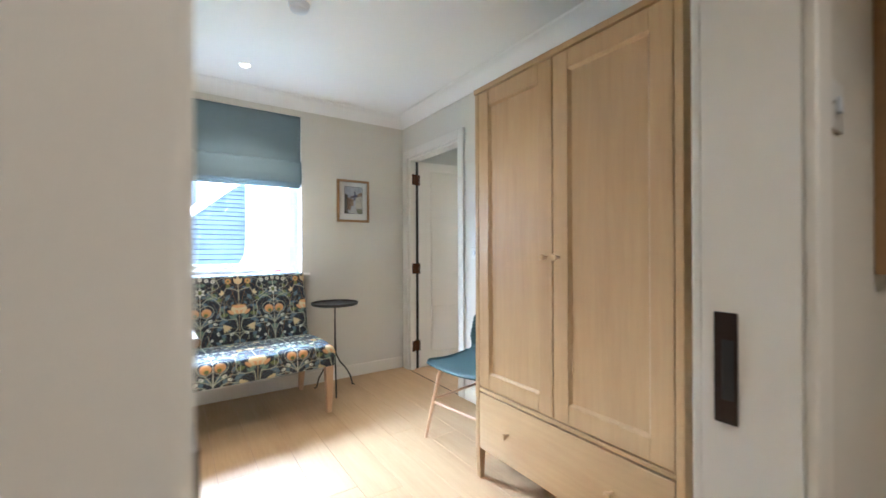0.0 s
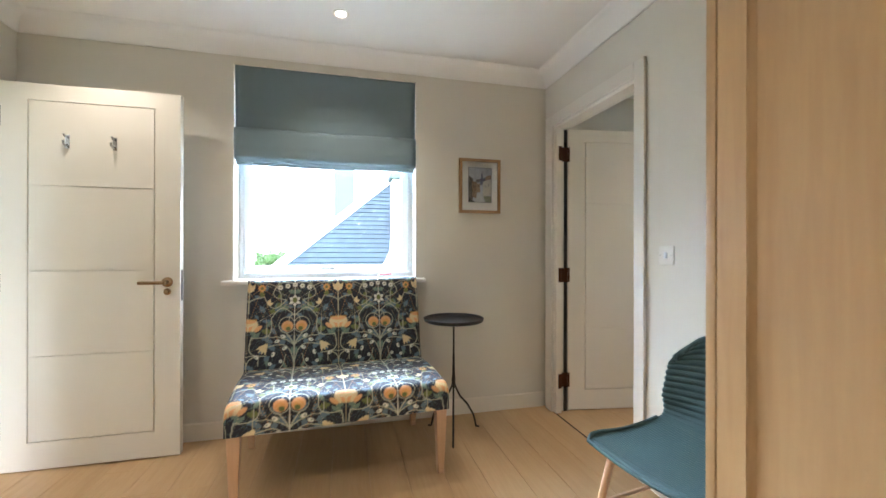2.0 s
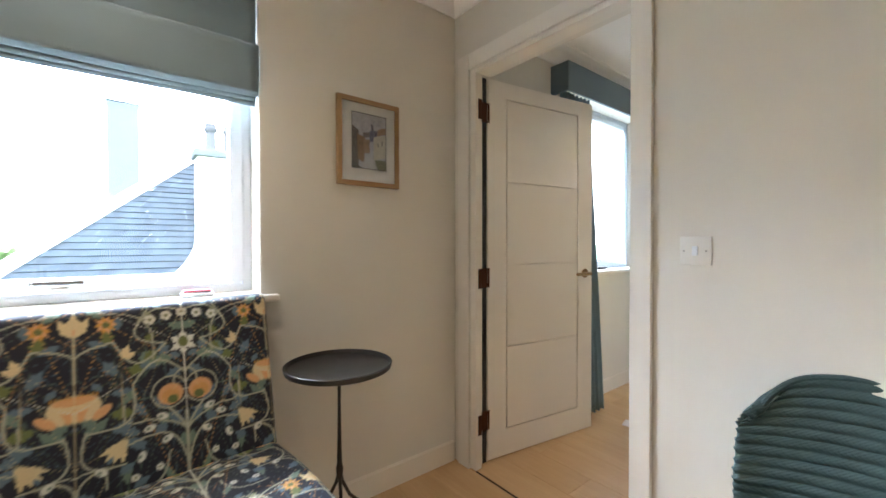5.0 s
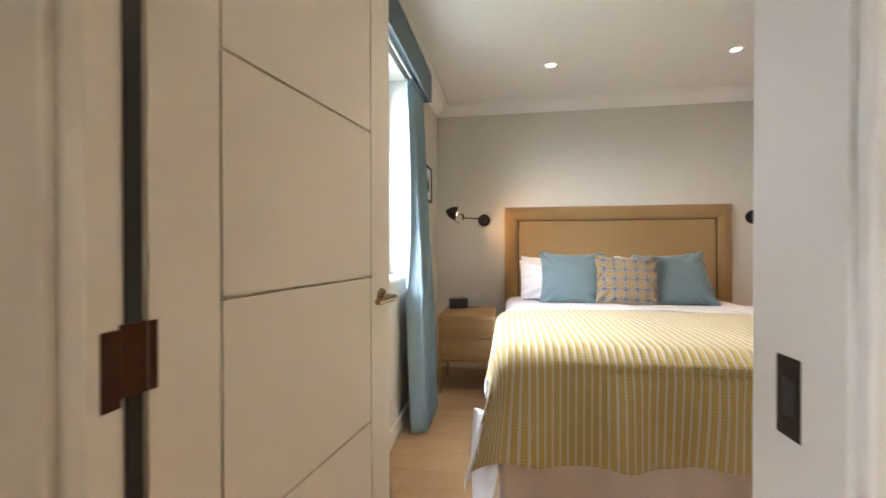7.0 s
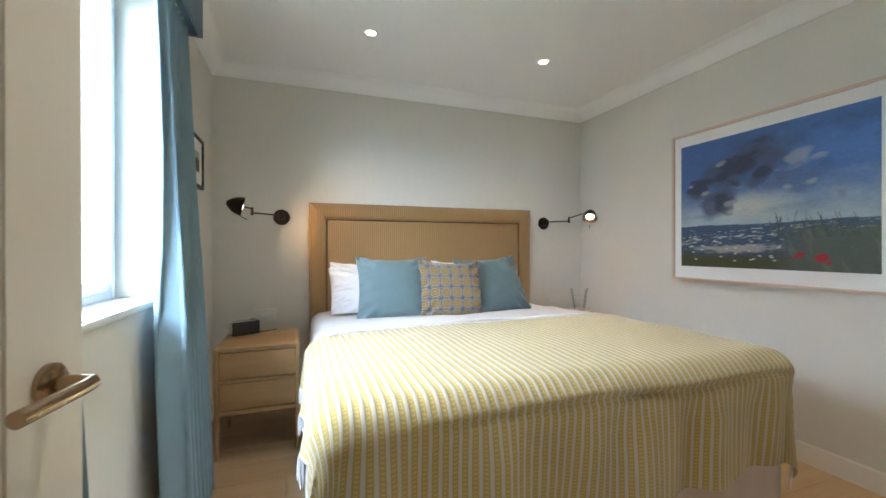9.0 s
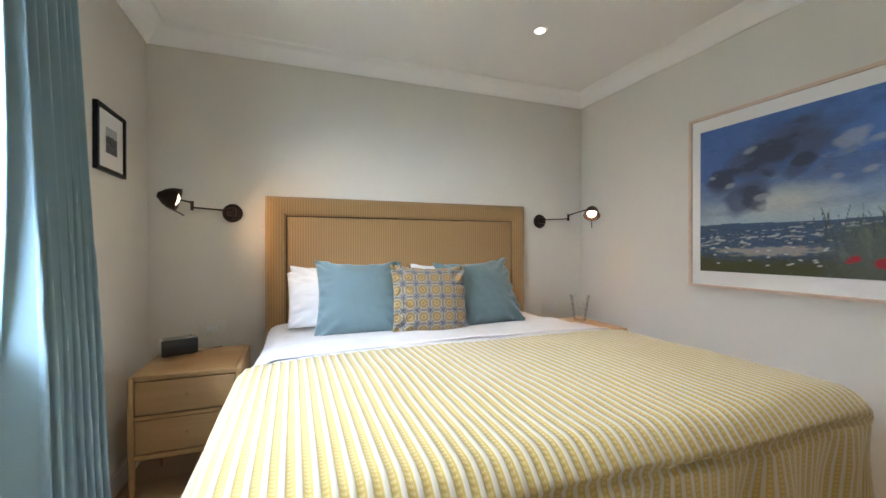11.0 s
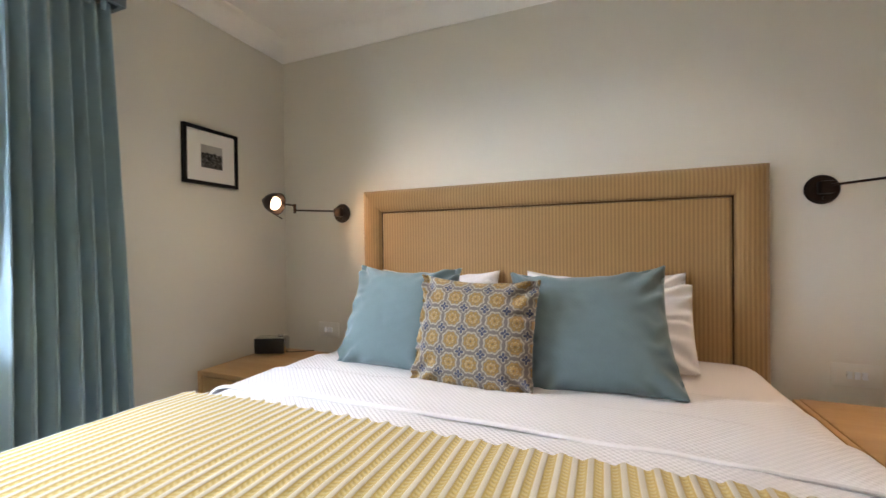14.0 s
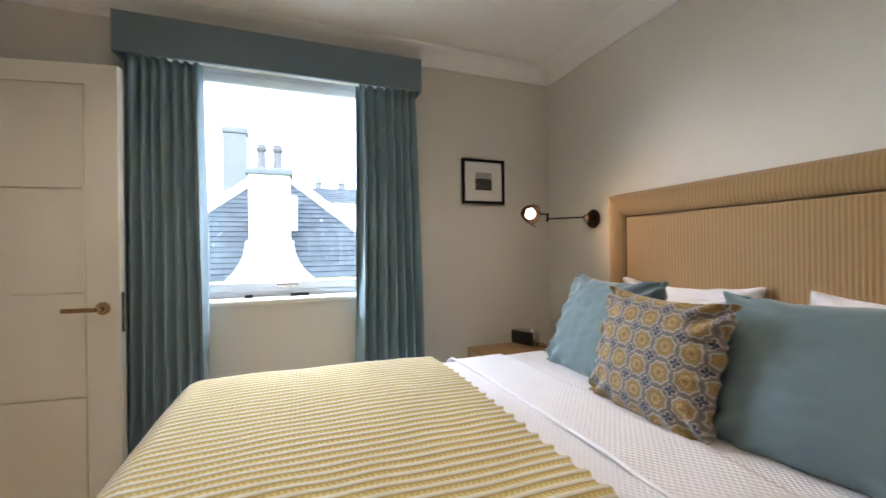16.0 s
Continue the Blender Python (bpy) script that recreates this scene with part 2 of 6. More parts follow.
def lathe(profile, seg=24, bm=None, m=None):
    bm = bm or bmesh.new()
    rings = []
    for r, z in profile:
        ring = []
        for k in range(seg):
            a = 2 * math.pi * k / seg
            v = Vector((r * math.cos(a), r * math.sin(a), z))
            ring.append(bm.verts.new(m @ v if m is not None else v))
        rings.append(ring)
    for a, b in zip(rings, rings[1:]):
        for k in range(seg):
            bm.faces.new((a[k], a[(k + 1) % seg], b[(k + 1) % seg], b[k]))
    for ring in (rings[0], rings[-1]):
        if (ring[0].co - ring[seg // 2].co).length > 1e-4:
            bm.faces.new(ring)
    bmesh.ops.remove_doubles(bm, verts=bm.verts[:], dist=1e-5)
    return bm


def tube(points, radius, seg=10, bm=None, taper=None):
    """A round bar along points; taper: a radius for each point."""
    bm = bm or bmesh.new()
    pts = [Vector(p) for p in points]
    rings = []
    up = Vector((0.13, 0.21, 0.97))
    for i, p in enumerate(pts):
        d = (pts[min(i + 1, len(pts) - 1)] - pts[max(i - 1, 0)]).normalized()
        side = d.cross(up)
        if side.length < 0.05:
            side = d.cross(Vector((1, 0, 0)))
        side.normalize()
        over = side.cross(d)
        r = taper[i] if taper else radius
        rings.append([bm.verts.new(p + r * (math.cos(2 * math.pi * k / seg) * side + math.sin(2 * math.pi * k / seg) * over)) for k in range(seg)])
    for a, b in zip(rings, rings[1:]):
        for k in range(seg):
            bm.faces.new((a[k], a[(k + 1) % seg], b[(k + 1) % seg], b[k]))
    bm.faces.new(rings[0]), bm.faces.new(rings[-1])
    return bm


def sheet(f, nu, nv, uv=None, dye=None, close_u=False):
    """A surface f(u, v) over 0..1 x 0..1 as a bmesh, with uv in metres and a colour layer if they are given."""
    bm = bmesh.new()
    rows = [[bm.verts.new(f(i / nu, j / nv)) for j in range(nv + 1)] for i in range(nu + 1)]
    layer = bm.loops.layers.uv.new("uv") if uv else None
    for i in range(nu):
        for j in range(nv):
            q = bm.faces.new((rows[i][j], rows[i + 1][j], rows[i + 1][j + 1], rows[i][j + 1]))
            if layer:
                for loop, (a, b) in zip(q.loops, ((i, j), (i + 1, j), (i + 1, j + 1), (i, j + 1))):
                    loop[layer].uv = uv(a / nu, b / nv)
    return bm


def dyed(ob, colours):
    """Puts one colour for each vertex on the mesh of ob."""
    me = ob.data
    a = me.color_attributes.new("dye", "FLOAT_COLOR", "POINT")
    flat = np.ones((len(me.vertices), 4), np.float32)
    flat[:, :3] = colours
    a.data.foreach_set("color", flat.ravel())
    return ob


def solid(ob, thickness, offset=-1.0):
    """Gives a sheet its thickness."""
    mod = ob.modifiers.new("thickness", "SOLIDIFY")
    mod.thickness, mod.offset = thickness, offset
    return ob


def wall_mesh(along, a0, a1, b0, b1, z0, z1, holes):
    """A wall along x or y from a0 to a1, b0 to b1 thick, with holes (a0, a1, z0, z1)."""
    bm = bmesh.new()

    def put(p0, p1, q0, q1):
        if p1 - p0 > 1e-6 and q1 - q0 > 1e-6:
            box(bm, p0, p1, b0, b1, q0, q1) if along == "x" else box(bm, b0, b1, p0, p1, q0, q1)

    at = a0
    for h0, h1, hz0, hz1 in sorted(holes):
        put(at, h0, z0, z1)
        put(h0, h1, z0, hz0)
        put(h0, h1, hz1, z1)
        at = h1
    put(at, a1, z0, z1)
    return bm

# ---- the rooms ----
CEIL = 2.40
WIN_A, WIN_B = (0.377, 1.503, 0.945, 2.265), (3.43, 4.56, 0.93, 2.19)
structure("wall_north", wall_mesh("x", -0.84, 5.85, 3.78, 4.08, -0.2, 2.5, [WIN_A, WIN_B]), WALL, "greige painted outer wall with two windows", "wall")
structure("wall_between", wall_mesh("y", 0.54, 3.78, 2.46, 2.58, -0.2, 2.5, [(2.818, 3.682, -0.2, 2.02)]), WALL, "greige painted partition wall with a doorway", "wall")
structure("wall_west", wall_mesh("y", -1.15, 3.78, -0.84, -0.69, -0.2, 2.5, [(2.80, 3.60, -0.2, 2.02)]), WALL, "greige painted wall beside a white door", "wall")
structure("wall_closet", wall_mesh("y", 2.6, 3.78, -1.1, -1.0, -0.2, 2.5, []), WALL, "plain wall behind the side doorway", "wall")
structure("wall_south", wall_mesh("x", -0.69, 2.46, 0.54, 0.67, -0.2, 2.5, [(0.60, 1.415, -0.2, 2.02)]), WALL, "greige painted wall with the entrance doorway", "wall")
structure("wall_bedroom_south", wall_mesh("x", 2.58, 5.70, 0.58, 0.73, -0.2, 2.5, []), WALL, "greige painted bedroom wall", "wall")
structure("wall_east", wall_mesh("y", 0.58, 3.78, 5.70, 5.85, -0.2, 2.5, []), WALL, "greige painted wall behind the bed", "wall")
structure("wall_hall_east", wall_mesh("y", -1.15, 0.54, 2.46, 2.58, -0.2, 2.5, []), WALL, "plain hall wall", "wall")
structure("wall_hall_south", wall_mesh("x", -0.69, 2.46, -1.15, -1.0, -0.2, 2.5, []), WALL, "plain hall wall", "wall")
bm = bmesh.new()
box(bm, -1.1, 5.85, -1.15, 4.08, CEIL, CEIL + 0.12)
structure("ceiling", bm, CEILING, "smooth white plaster ceiling", "ceiling")

sub = bmesh.new()
box(sub, -1.1, 5.85, -1.15, 4.08, -0.2, -0.014)
floor = structure("floor", sub, painted("floor_joint", (0.24, 0.15, 0.08), 0.8), "pale oiled oak plank floor", "floor")

COVE = [(0.0, -0.092), (0.010, -0.092), (0.013, -0.084), (0.024, -0.070), (0.042, -0.048), (0.062, -0.030), (0.084, -0.016), (0.100, -0.010), (0.106, -0.004), (0.112, 0.0), (0.0, 0.0)]


def cornice(name, corners):
    """A cove run round a room; corners anticlockwise, mitred."""
    bm = bmesh.new()
    n = len(corners)
    rings = []
    for i in range(n):
        p, a, b = Vector(corners[i]), Vector(corners[i - 1]), Vector(corners[(i + 1) % n])
        d0, d1 = (p - a).normalized(), (b - p).normalized()
        inward = Vector((-d0.y, d0.x)) + Vector((-d1.y, d1.x))
        rings.append([bm.verts.new((p.x + inward.x * o, p.y + inward.y * o, CEIL + z)) for o, z in COVE])
    for i in range(n):
        for k in range(len(COVE) - 1):
            bm.faces.new((rings[i][k], rings[(i + 1) % n][k], rings[(i + 1) % n][k + 1], rings[i][k + 1]))
    return structure(name, bm, CEILING, "white coved plaster cornice", "cornice")


cornice("trim_cornice_dressing", [(-0.69, 0.67), (2.46, 0.67), (2.46, 3.78), (-0.69, 3.78)])
cornice("trim_cornice_bedroom", [(2.58, 0.73), (5.70, 0.73), (5.70, 3.78), (2.58, 3.78)])


def skirting(name, along, a0, a1, wall, side):
    bm = bmesh.new()
    t = 0.016 * side
    b0, b1 = sorted((wall, wall + t))
    vs = box(bm, a0, a1, b0, b1, 0, 0.105) if along == "x" else box(bm, b0, b1, a0, a1, 0, 0.105)
    top = [e for e in bm.edges if all(v.co.z > 0.1 for v in e.verts)]
    bmesh.ops.bevel(bm, geom=top, offset=0.006, segments=2, affect="EDGES")
    return structure(name, bm, WHITE, "white painted skirting board", "skirting")


skirting("baseboard", "x", 0.2, 2.44, 3.78, -1)
skirting("baseboard", "x", -0.67, 0.2, 3.78, -1)
skirting("baseboard", "y", 0.69, 2.765, 2.46, -1)
skirting("baseboard", "x", 1.50, 2.44, 0.67, 1)
skirting("baseboard", "x", -0.67, 0.52, 0.67, 1)
skirting("baseboard", "y", 0.69, 2.72, -0.69, 1)
skirting("baseboard", "x", 2.60, 5.68, 3.78, -1)
skirting("baseboard", "x", 2.60, 5.68, 0.73, 1)
skirting("baseboard", "y", 0.75, 3.76, 5.70, -1)
skirting("baseboard", "y", 0.75, 2.765, 2.58, 1)


def doorway(name, along, a0, a1, b0, b1, head, trims):
    """Lining with a stop, and an architrave on each face named in trims as (face, side, low, high)."""
    holder = tagged(new(name), "white painted door lining and architrave", "door frame", "", "structure")

    def bx(bm, p0, p1, q0, q1, z0, z1):
        box(bm, p0, p1, q0, q1, z0, z1) if along == "x" else box(bm, q0, q1, p0, p1, z0, z1)

    bm = bmesh.new()
    bx(bm, a0 - 0.03, a0, b0 - 0.002, b1 + 0.002, 0, head + 0.03)
    bx(bm, a1, a1 + 0.03, b0 - 0.002, b1 + 0.002, 0, head + 0.03)
    bx(bm, a0, a1, b0 - 0.002, b1 + 0.002, head, head + 0.03)
    part("lining", bm, TRIM, holder, smooth=False)
    for face, side, low, high in trims:
        bm = bmesh.new()
        q0, q1 = sorted((face + 0.003 * side, face + 0.020 * side))
        bx(bm, low, a0 - 0.004, q0, q1, 0, head + 0.08)
        bx(bm, a1 + 0.004, high, q0, q1, 0, head + 0.08)
        bx(bm, a0 - 0.004, a1 + 0.004, q0, q1, head + 0.004, head + 0.08)
        bmesh.ops.bevel(bm, geom=bm.edges[:], offset=0.003, segments=1, affect="EDGES")
        part("architrave", bm, TRIM, holder)
    return holder


door_1 = doorway("door_frame_bedroom", "y", 2.848, 3.652, 2.46, 2.58, 1.995, [(2.46, -1, 2.773, 3.735), (2.58, 1, 2.773, 3.735)])
bm = bmesh.new()
box(bm, 2.459, 2.500, 3.622, 3.6525, 0, 1.995)
box(bm, 2.459, 2.533, 2.848, 3.622, 1.98, 1.9955)
part("door_stop", bm, WHITE, door_1, smooth=False)
# Black strip stands in for the shade in the gap beside the hinges.
bm = bmesh.new()
box(bm, 2.5335, 2.558, 3.6475, 3.6525, 0, 1.98)
part("hinge_gap_shade", bm, BLACKGLOSS, door_1, "black strip standing for the shaded hinge gap", smooth=False)
for hz in (0.22, 0.958, 1.805):
    part("hinge_plate", rounded(2.476, 2.5015, 3.6195, 3.6225, hz - 0.05, hz + 0.05, 0.001, 1), HINGE, door_1, "copper brown hinge plate")
door_2 = doorway("door_frame_entrance", "x", 0.63, 1.385, 0.54, 0.67, 1.995, [(0.54, -1, 0.555, 1.46), (0.67, 1, 0.555, 1.46)])
door_3 = doorway("door_frame_side", "y", 2.83, 3.57, -0.84, -0.69, 1.995, [(-0.69, 1, 2.755, 3.645)])


def door_leaf(name, width, m, label, handle_both=True, lock=False, hooks=False, height=1.981):
    """A leaf of 40 mm, hinged at x = 0 and lying along +x, its near face at y = 0, its back at y = 0.04, with four grooved panels."""
    t = 0.040
    leaf = thing(name, label, "door", m)
    bm = bmesh.new()
    # The faces are laid out as a grid of boards with 5 mm grooves between them.
    xs = (0.0, 0.125, width - 0.125, width)
    zs = (0.008, 0.150, 0.586, 1.023, 1.458, 1.893, height)
    g = 0.0034
    box(bm, 0, width, 0.010, t - 0.010, zs[0], zs[-1])
    for y0, y1 in ((0.0, 0.012), (t - 0.012, t)):
        box(bm, 0, xs[1] - g, y0, y1, zs[0], zs[-1])
        box(bm, xs[2] + g, width, y0, y1, zs[0], zs[-1])
        box(bm, xs[1] - g, xs[2] + g, y0, y1, zs[0], zs[1] - g)
        box(bm, xs[1] - g, xs[2] + g, y0, y1, zs[5] + g, zs[6])
        for a, b in zip(zs[1:5], zs[2:6]):
            box(bm, xs[1] + g, xs[2] - g, y0, y1, a + g, b - g)
    part("leaf", bm, WHITE, leaf, smooth=False)
    for side in (-1, 1):
        base_y = 0.0 if side < 0 else t
        hx, hz = width - 0.062, 0.955
        turn = Matrix.Translation((hx, base_y, hz)) @ pose(0, 0, 0, 90 if side < 0 else -90, 0, 0)
        bm = lathe([(0.0, 0.0), (0.027, 0.0), (0.027, 0.006), (0.022, 0.010), (0.011, 0.012), (0.010, 0.050), (0.0, 0.051)], 24, None, turn)
        y = base_y + side * 0.048
        tube([(hx, y, hz), (hx - 0.02, y + 0.003 * side, hz), (hx - 0.118, y + 0.003 * side, hz)], 0.0095, 12, bm)
        handle = part("door_handle", bm, BRASS, leaf, "polished bronze lever handle on a round rose")
        if lock:
            turn2 = Matrix.Translation((hx, base_y, hz - 0.052)) @ pose(0, 0, 0, 90 if side < 0 else -90, 0, 0)
            part("escutcheon", lathe([(0.0, 0.0), (0.018, 0.0), (0.018, 0.006), (0.010, 0.009), (0.009, 0.014), (0.0, 0.014)], 20, None, turn2), BRASS, leaf)
    part("latch_plate", rounded(width - 0.001, width + 0.0015, 0.010, 0.030, 0.85, 1.02, 0.0005, 1), BRONZE, leaf)
    for hz in (0.22, 0.958, 1.805):
        bm = bmesh.new()
        box(bm, -0.0022, -0.0002, 0.002, 0.034, hz - 0.05, hz + 0.05)
        lathe([(0.0, hz - 0.052), (0.0065, hz - 0.052), (0.0065, hz + 0.052), (0.0, hz + 0.052)], 10, bm, Matrix.Translation((-0.006, t + 0.004, 0)))
        box(bm, -0.044, -0.002, 0.0, 0.004, hz - 0.05, hz + 0.05)
        box(bm, 0.0, 0.012, -0.0016, 0.001, hz - 0.05, hz + 0.05)
        part("hinge", bm, HINGE, leaf, "copper brown butt hinge")
    if hooks:
        for hx in (0.295, 0.505):
            bm = bmesh.new()
            box(bm, hx - 0.009, hx + 0.009, -0.006, 0.0, 1.655, 1.725)
            tube([(hx, -0.005, 1.715), (hx, -0.022, 1.712), (hx, -0.034, 1.722)], 0.005, 8, bm)
            tube([(hx, -0.005, 1.672), (hx, -0.020, 1.664), (hx, -0.036, 1.672), (hx, -0.040, 1.690)], 0.005, 8, bm)
            part("coat_hook", bm, CHROME, leaf, "small chrome coat hook")
    return leaf


# Bedroom door, open into the bedroom; its visible face looks south.
door_leaf("bedroom_door", 0.786, pose(2.562, 3.642, 0, 0, 0, -8.8), "white four-panel door standing open into the bedroom")
# Side door, open along the window wall.
door_leaf("side_door", 0.812, pose(-0.652, 3.603, 0, 0, 0, 0), "white four-panel door with two coat hooks, open along the wall", lock=True, hooks=True)
# Entrance door, open into the room; seen on the face that looks east.
door_leaf("entrance_door", 0.750, pose(0.634, 0.692, 0, 0, 0, 93.0), "white four-panel entrance door pushed wide open", lock=True)

# Strike plate in the entrance lining.
bm = rounded(1.3815, 1.3855, 0.618, 0.652, 0.845, 1.03, 0.001, 1)
strike = thing("strike_plate", "bronze strike plate let into the door lining", "strike plate")
part("plate", bm, BRONZE, strike)
part("latch_hole", rounded(1.3805, 1.3815, 0.622, 0.640, 0.885, 0.985, 0.0005, 1), BLACKGLOSS, strike)
strike.matrix_world = pose(-0.0005, 0, 0)

# Strike plate in the bedroom lining.
strike_bed = thing("strike_plate", "small bronze strike plate in the bedroom door lining", "strike plate")
part("plate", rounded(2.512, 2.548, 2.8465, 2.8488, 0.915, 0.999, 0.001, 1), BRONZE, strike_bed)
part("latch_hole", rounded(2.520, 2.538, 2.8485, 2.8491, 0.938, 0.976, 0.0005, 1), BLACKGLOSS, strike_bed)


# ---- windows ----
def window(name, opening, label, sill_label):
    x0, x1, z0, z1 = opening
    ob = tagged(new(name), label, "window", "", "structure")
    y0, y1 = 3.915, 3.985
    w = 0.034
    bm = bmesh.new()
    for a in ((x0, x0 + w, z0, z1), (x1 - w, x1, z0, z1), (x0 + w, x1 - w, z0, z0 + w), (x0 + w, x1 - w, z1 - w, z1)):
        box(bm, a[0], a[1], y0, y1, a[2], a[3])
    bmesh.ops.bevel(bm, geom=bm.edges[:], offset=0.005, segments=2, affect="EDGES")
    part("window_frame", bm, UPVC, ob)
    s = 0.044
    xa, xb, za, zb = x0 + w + 0.003, x1 - w - 0.003, z0 + w + 0.003, z1 - w - 0.003
    bm = bmesh.new()
    for a in ((xa, xa + s, za, zb), (xb - s, xb, za, zb), (xa + s, xb - s, za, za + s), (xa + s, xb - s, zb - s, zb)):
        box(bm, a[0], a[1], y0 - 0.012, y1 - 0.02, a[2], a[3])
    bmesh.ops.bevel(bm, geom=bm.edges[:], offset=0.006, segments=2, affect="EDGES")
    sash = part("sash", bm, UPVC, ob)
    bm = bmesh.new()
    box(bm, xa + s - 0.004, xb - s + 0.004, 3.940, 3.944, za + s - 0.004, zb - s + 0.004)
    pane = part("pane", bm, GLASS, sash, "clear glass pane")
    pane.visible_shadow = False
    hx = (x0 + x1) / 2
    bm = rounded(hx - 0.06, hx + 0.06, y0 - 0.040, y0 - 0.024, za + 0.020, za + 0.040, 0.005, 2)
    box(bm, hx - 0.022, hx + 0.022, y0 - 0.026, y0 - 0.010, za + 0.012, za + 0.042)
    part("window_handle", bm, CHROME, sash, "grey metal espagnolette handle")
    over = 0.058 if x0 < 2 else 0.02
    bm = rounded(x0 - over, x1 + over, 3.745 if x0 < 2 else 3.762, 3.779, z0 - 0.026, z0 - 0.001, 0.006, 2)
    box(bm, x0 + 0.001, x1 - 0.001, 3.776, 3.916, z0 - 0.020, z0 + 0.003)
    part("window_sill", bm, WHITE, ob, sill_label)
    return ob


window("window_1", WIN_A, "white single-pane window in a deep reveal", "white painted sill board")
window("window_2", WIN_B, "white bedroom window in a deep reveal", "white painted sill board")
# Reveals painted white.
for x0, x1, z0, z1 in (WIN_A, WIN_B):
    bm = bmesh.new()
    box(bm, x0, x0 + 0.004, 3.783, 3.914, z0 + 0.004, z1)
    box(bm, x1 - 0.004, x1, 3.783, 3.914, z0 + 0.004, z1)
    box(bm, x0 + 0.004, x1 - 0.004, 3.783, 3.914, z1 - 0.004, z1)
    structure("trim_reveal", bm, WHITE, "white painted window reveal", "reveal", smooth=False)


# ---- ceiling fittings ----
def downlight(x, y):
    ob = thing("downlight", "small round white recessed downlight, switched on", "downlight", pose(x, y, CEIL), "ceiling downlights")
    part("bezel", lathe([(0.030, -0.002), (0.034, -0.006), (0.043, -0.004), (0.045, 0.0), (0.030, 0.0)], 28), WHITE, ob)
    part("lens", lathe([(0.0, -0.0035), (0.026, -0.0035), (0.030, -0.001), (0.0, -0.001)], 24), BULB, ob, "glowing warm lens")
    return ob


# Fittings for all of them, the added unseen ones too.
first = downlight(*DOWNLIGHTS[0])
for x, y in DOWNLIGHTS[1:]:
    copy_thing(first, pose(x, y, CEIL))
alarm = thing("smoke_alarm", "white round ceiling smoke alarm", "smoke alarm", pose(1.15, 2.45, CEIL))
part("base", lathe([(0.0, -0.012), (0.052, -0.012), (0.054, 0.0), (0.0, 0.0)], 28), UPVC, alarm)
part("dome", lathe([(0.0, -0.040), (0.030, -0.038), (0.044, -0.030), (0.048, -0.014), (0.048, -0.011), (0.0, -0.011)], 28), UPVC, alarm)

# ---- cloth and picture patterns, drawn on the vertices ----
class Canvas:
    """Colours for a grid of points; shapes are laid one over the other, in metres."""

    def __init__(self, u, v, base):
        self.u, self.v = np.asarray(u, np.float64), np.asarray(v, np.float64)
        self.c = np.empty((*self.u.shape, 3))
        self.c[:] = base

    def put(self, mask, colour, amount=1.0):
        a = np.clip(mask, 0, 1)[..., None] * amount
        self.c = self.c * (1 - a) + np.array(colour) * a
        return self

    def blob(self, x, y, rx, ry, colour, turn=0.0, soft=0.0025, amount=1.0):
        c, s = math.cos(turn), math.sin(turn)
        p, q = (self.u - x) * c + (self.v - y) * s, -(self.u - x) * s + (self.v - y) * c
        d = (1 - np.sqrt((p / rx) ** 2 + (q / ry) ** 2)) * min(rx, ry)
        return self.put(d / soft + 0.5, colour, amount)

    def leaf(self, x, y, length, wide, turn, colour):
        c, s = math.cos(turn), math.sin(turn)
        p, q = (self.u - x) * c + (self.v - y) * s, -(self.u - x) * s + (self.v - y) * c
        k = np.clip(p / length, 0, 1)
        half = wide * np.sin(math.pi * k ** 0.8) * (1 + 0.25 * np.sin(k * 22))
        return self.put((half - np.abs(q)) / 0.002 + 0.5, colour)

    def line(self, pts, width, colour):
        best = np.full(self.u.shape, 9.0)
        for (x0, y0), (x1, y1) in zip(pts, pts[1:]):
            dx, dy = x1 - x0, y1 - y0
            k = np.clip(((self.u - x0) * dx + (self.v - y0) * dy) / (dx * dx + dy * dy + 1e-12), 0, 1)
            best = np.minimum(best, np.hypot(self.u - x0 - k * dx, self.v - y0 - k * dy))
        return self.put((width / 2 - best) / 0.0015 + 0.5, colour)

    def ring(self, x, y, r, width, colour, k=1.0):
        d = np.abs(np.hypot(self.u - x, (self.v - y) / k) - r)
        return self.put((width / 2 - d) / 0.0015 + 0.5, colour)


def curve(p0, p1, bend, n=8):
    (x0, y0), (x1, y1) = p0, p1
    nx, ny = -(y1 - y0), x1 - x0
    return [(x0 + (x1 - x0) * k / n + nx * bend * math.sin(math.pi * k / n), y0 + (y1 - y0) * k / n + ny * bend * math.sin(math.pi * k / n)) for k in range(n + 1)]


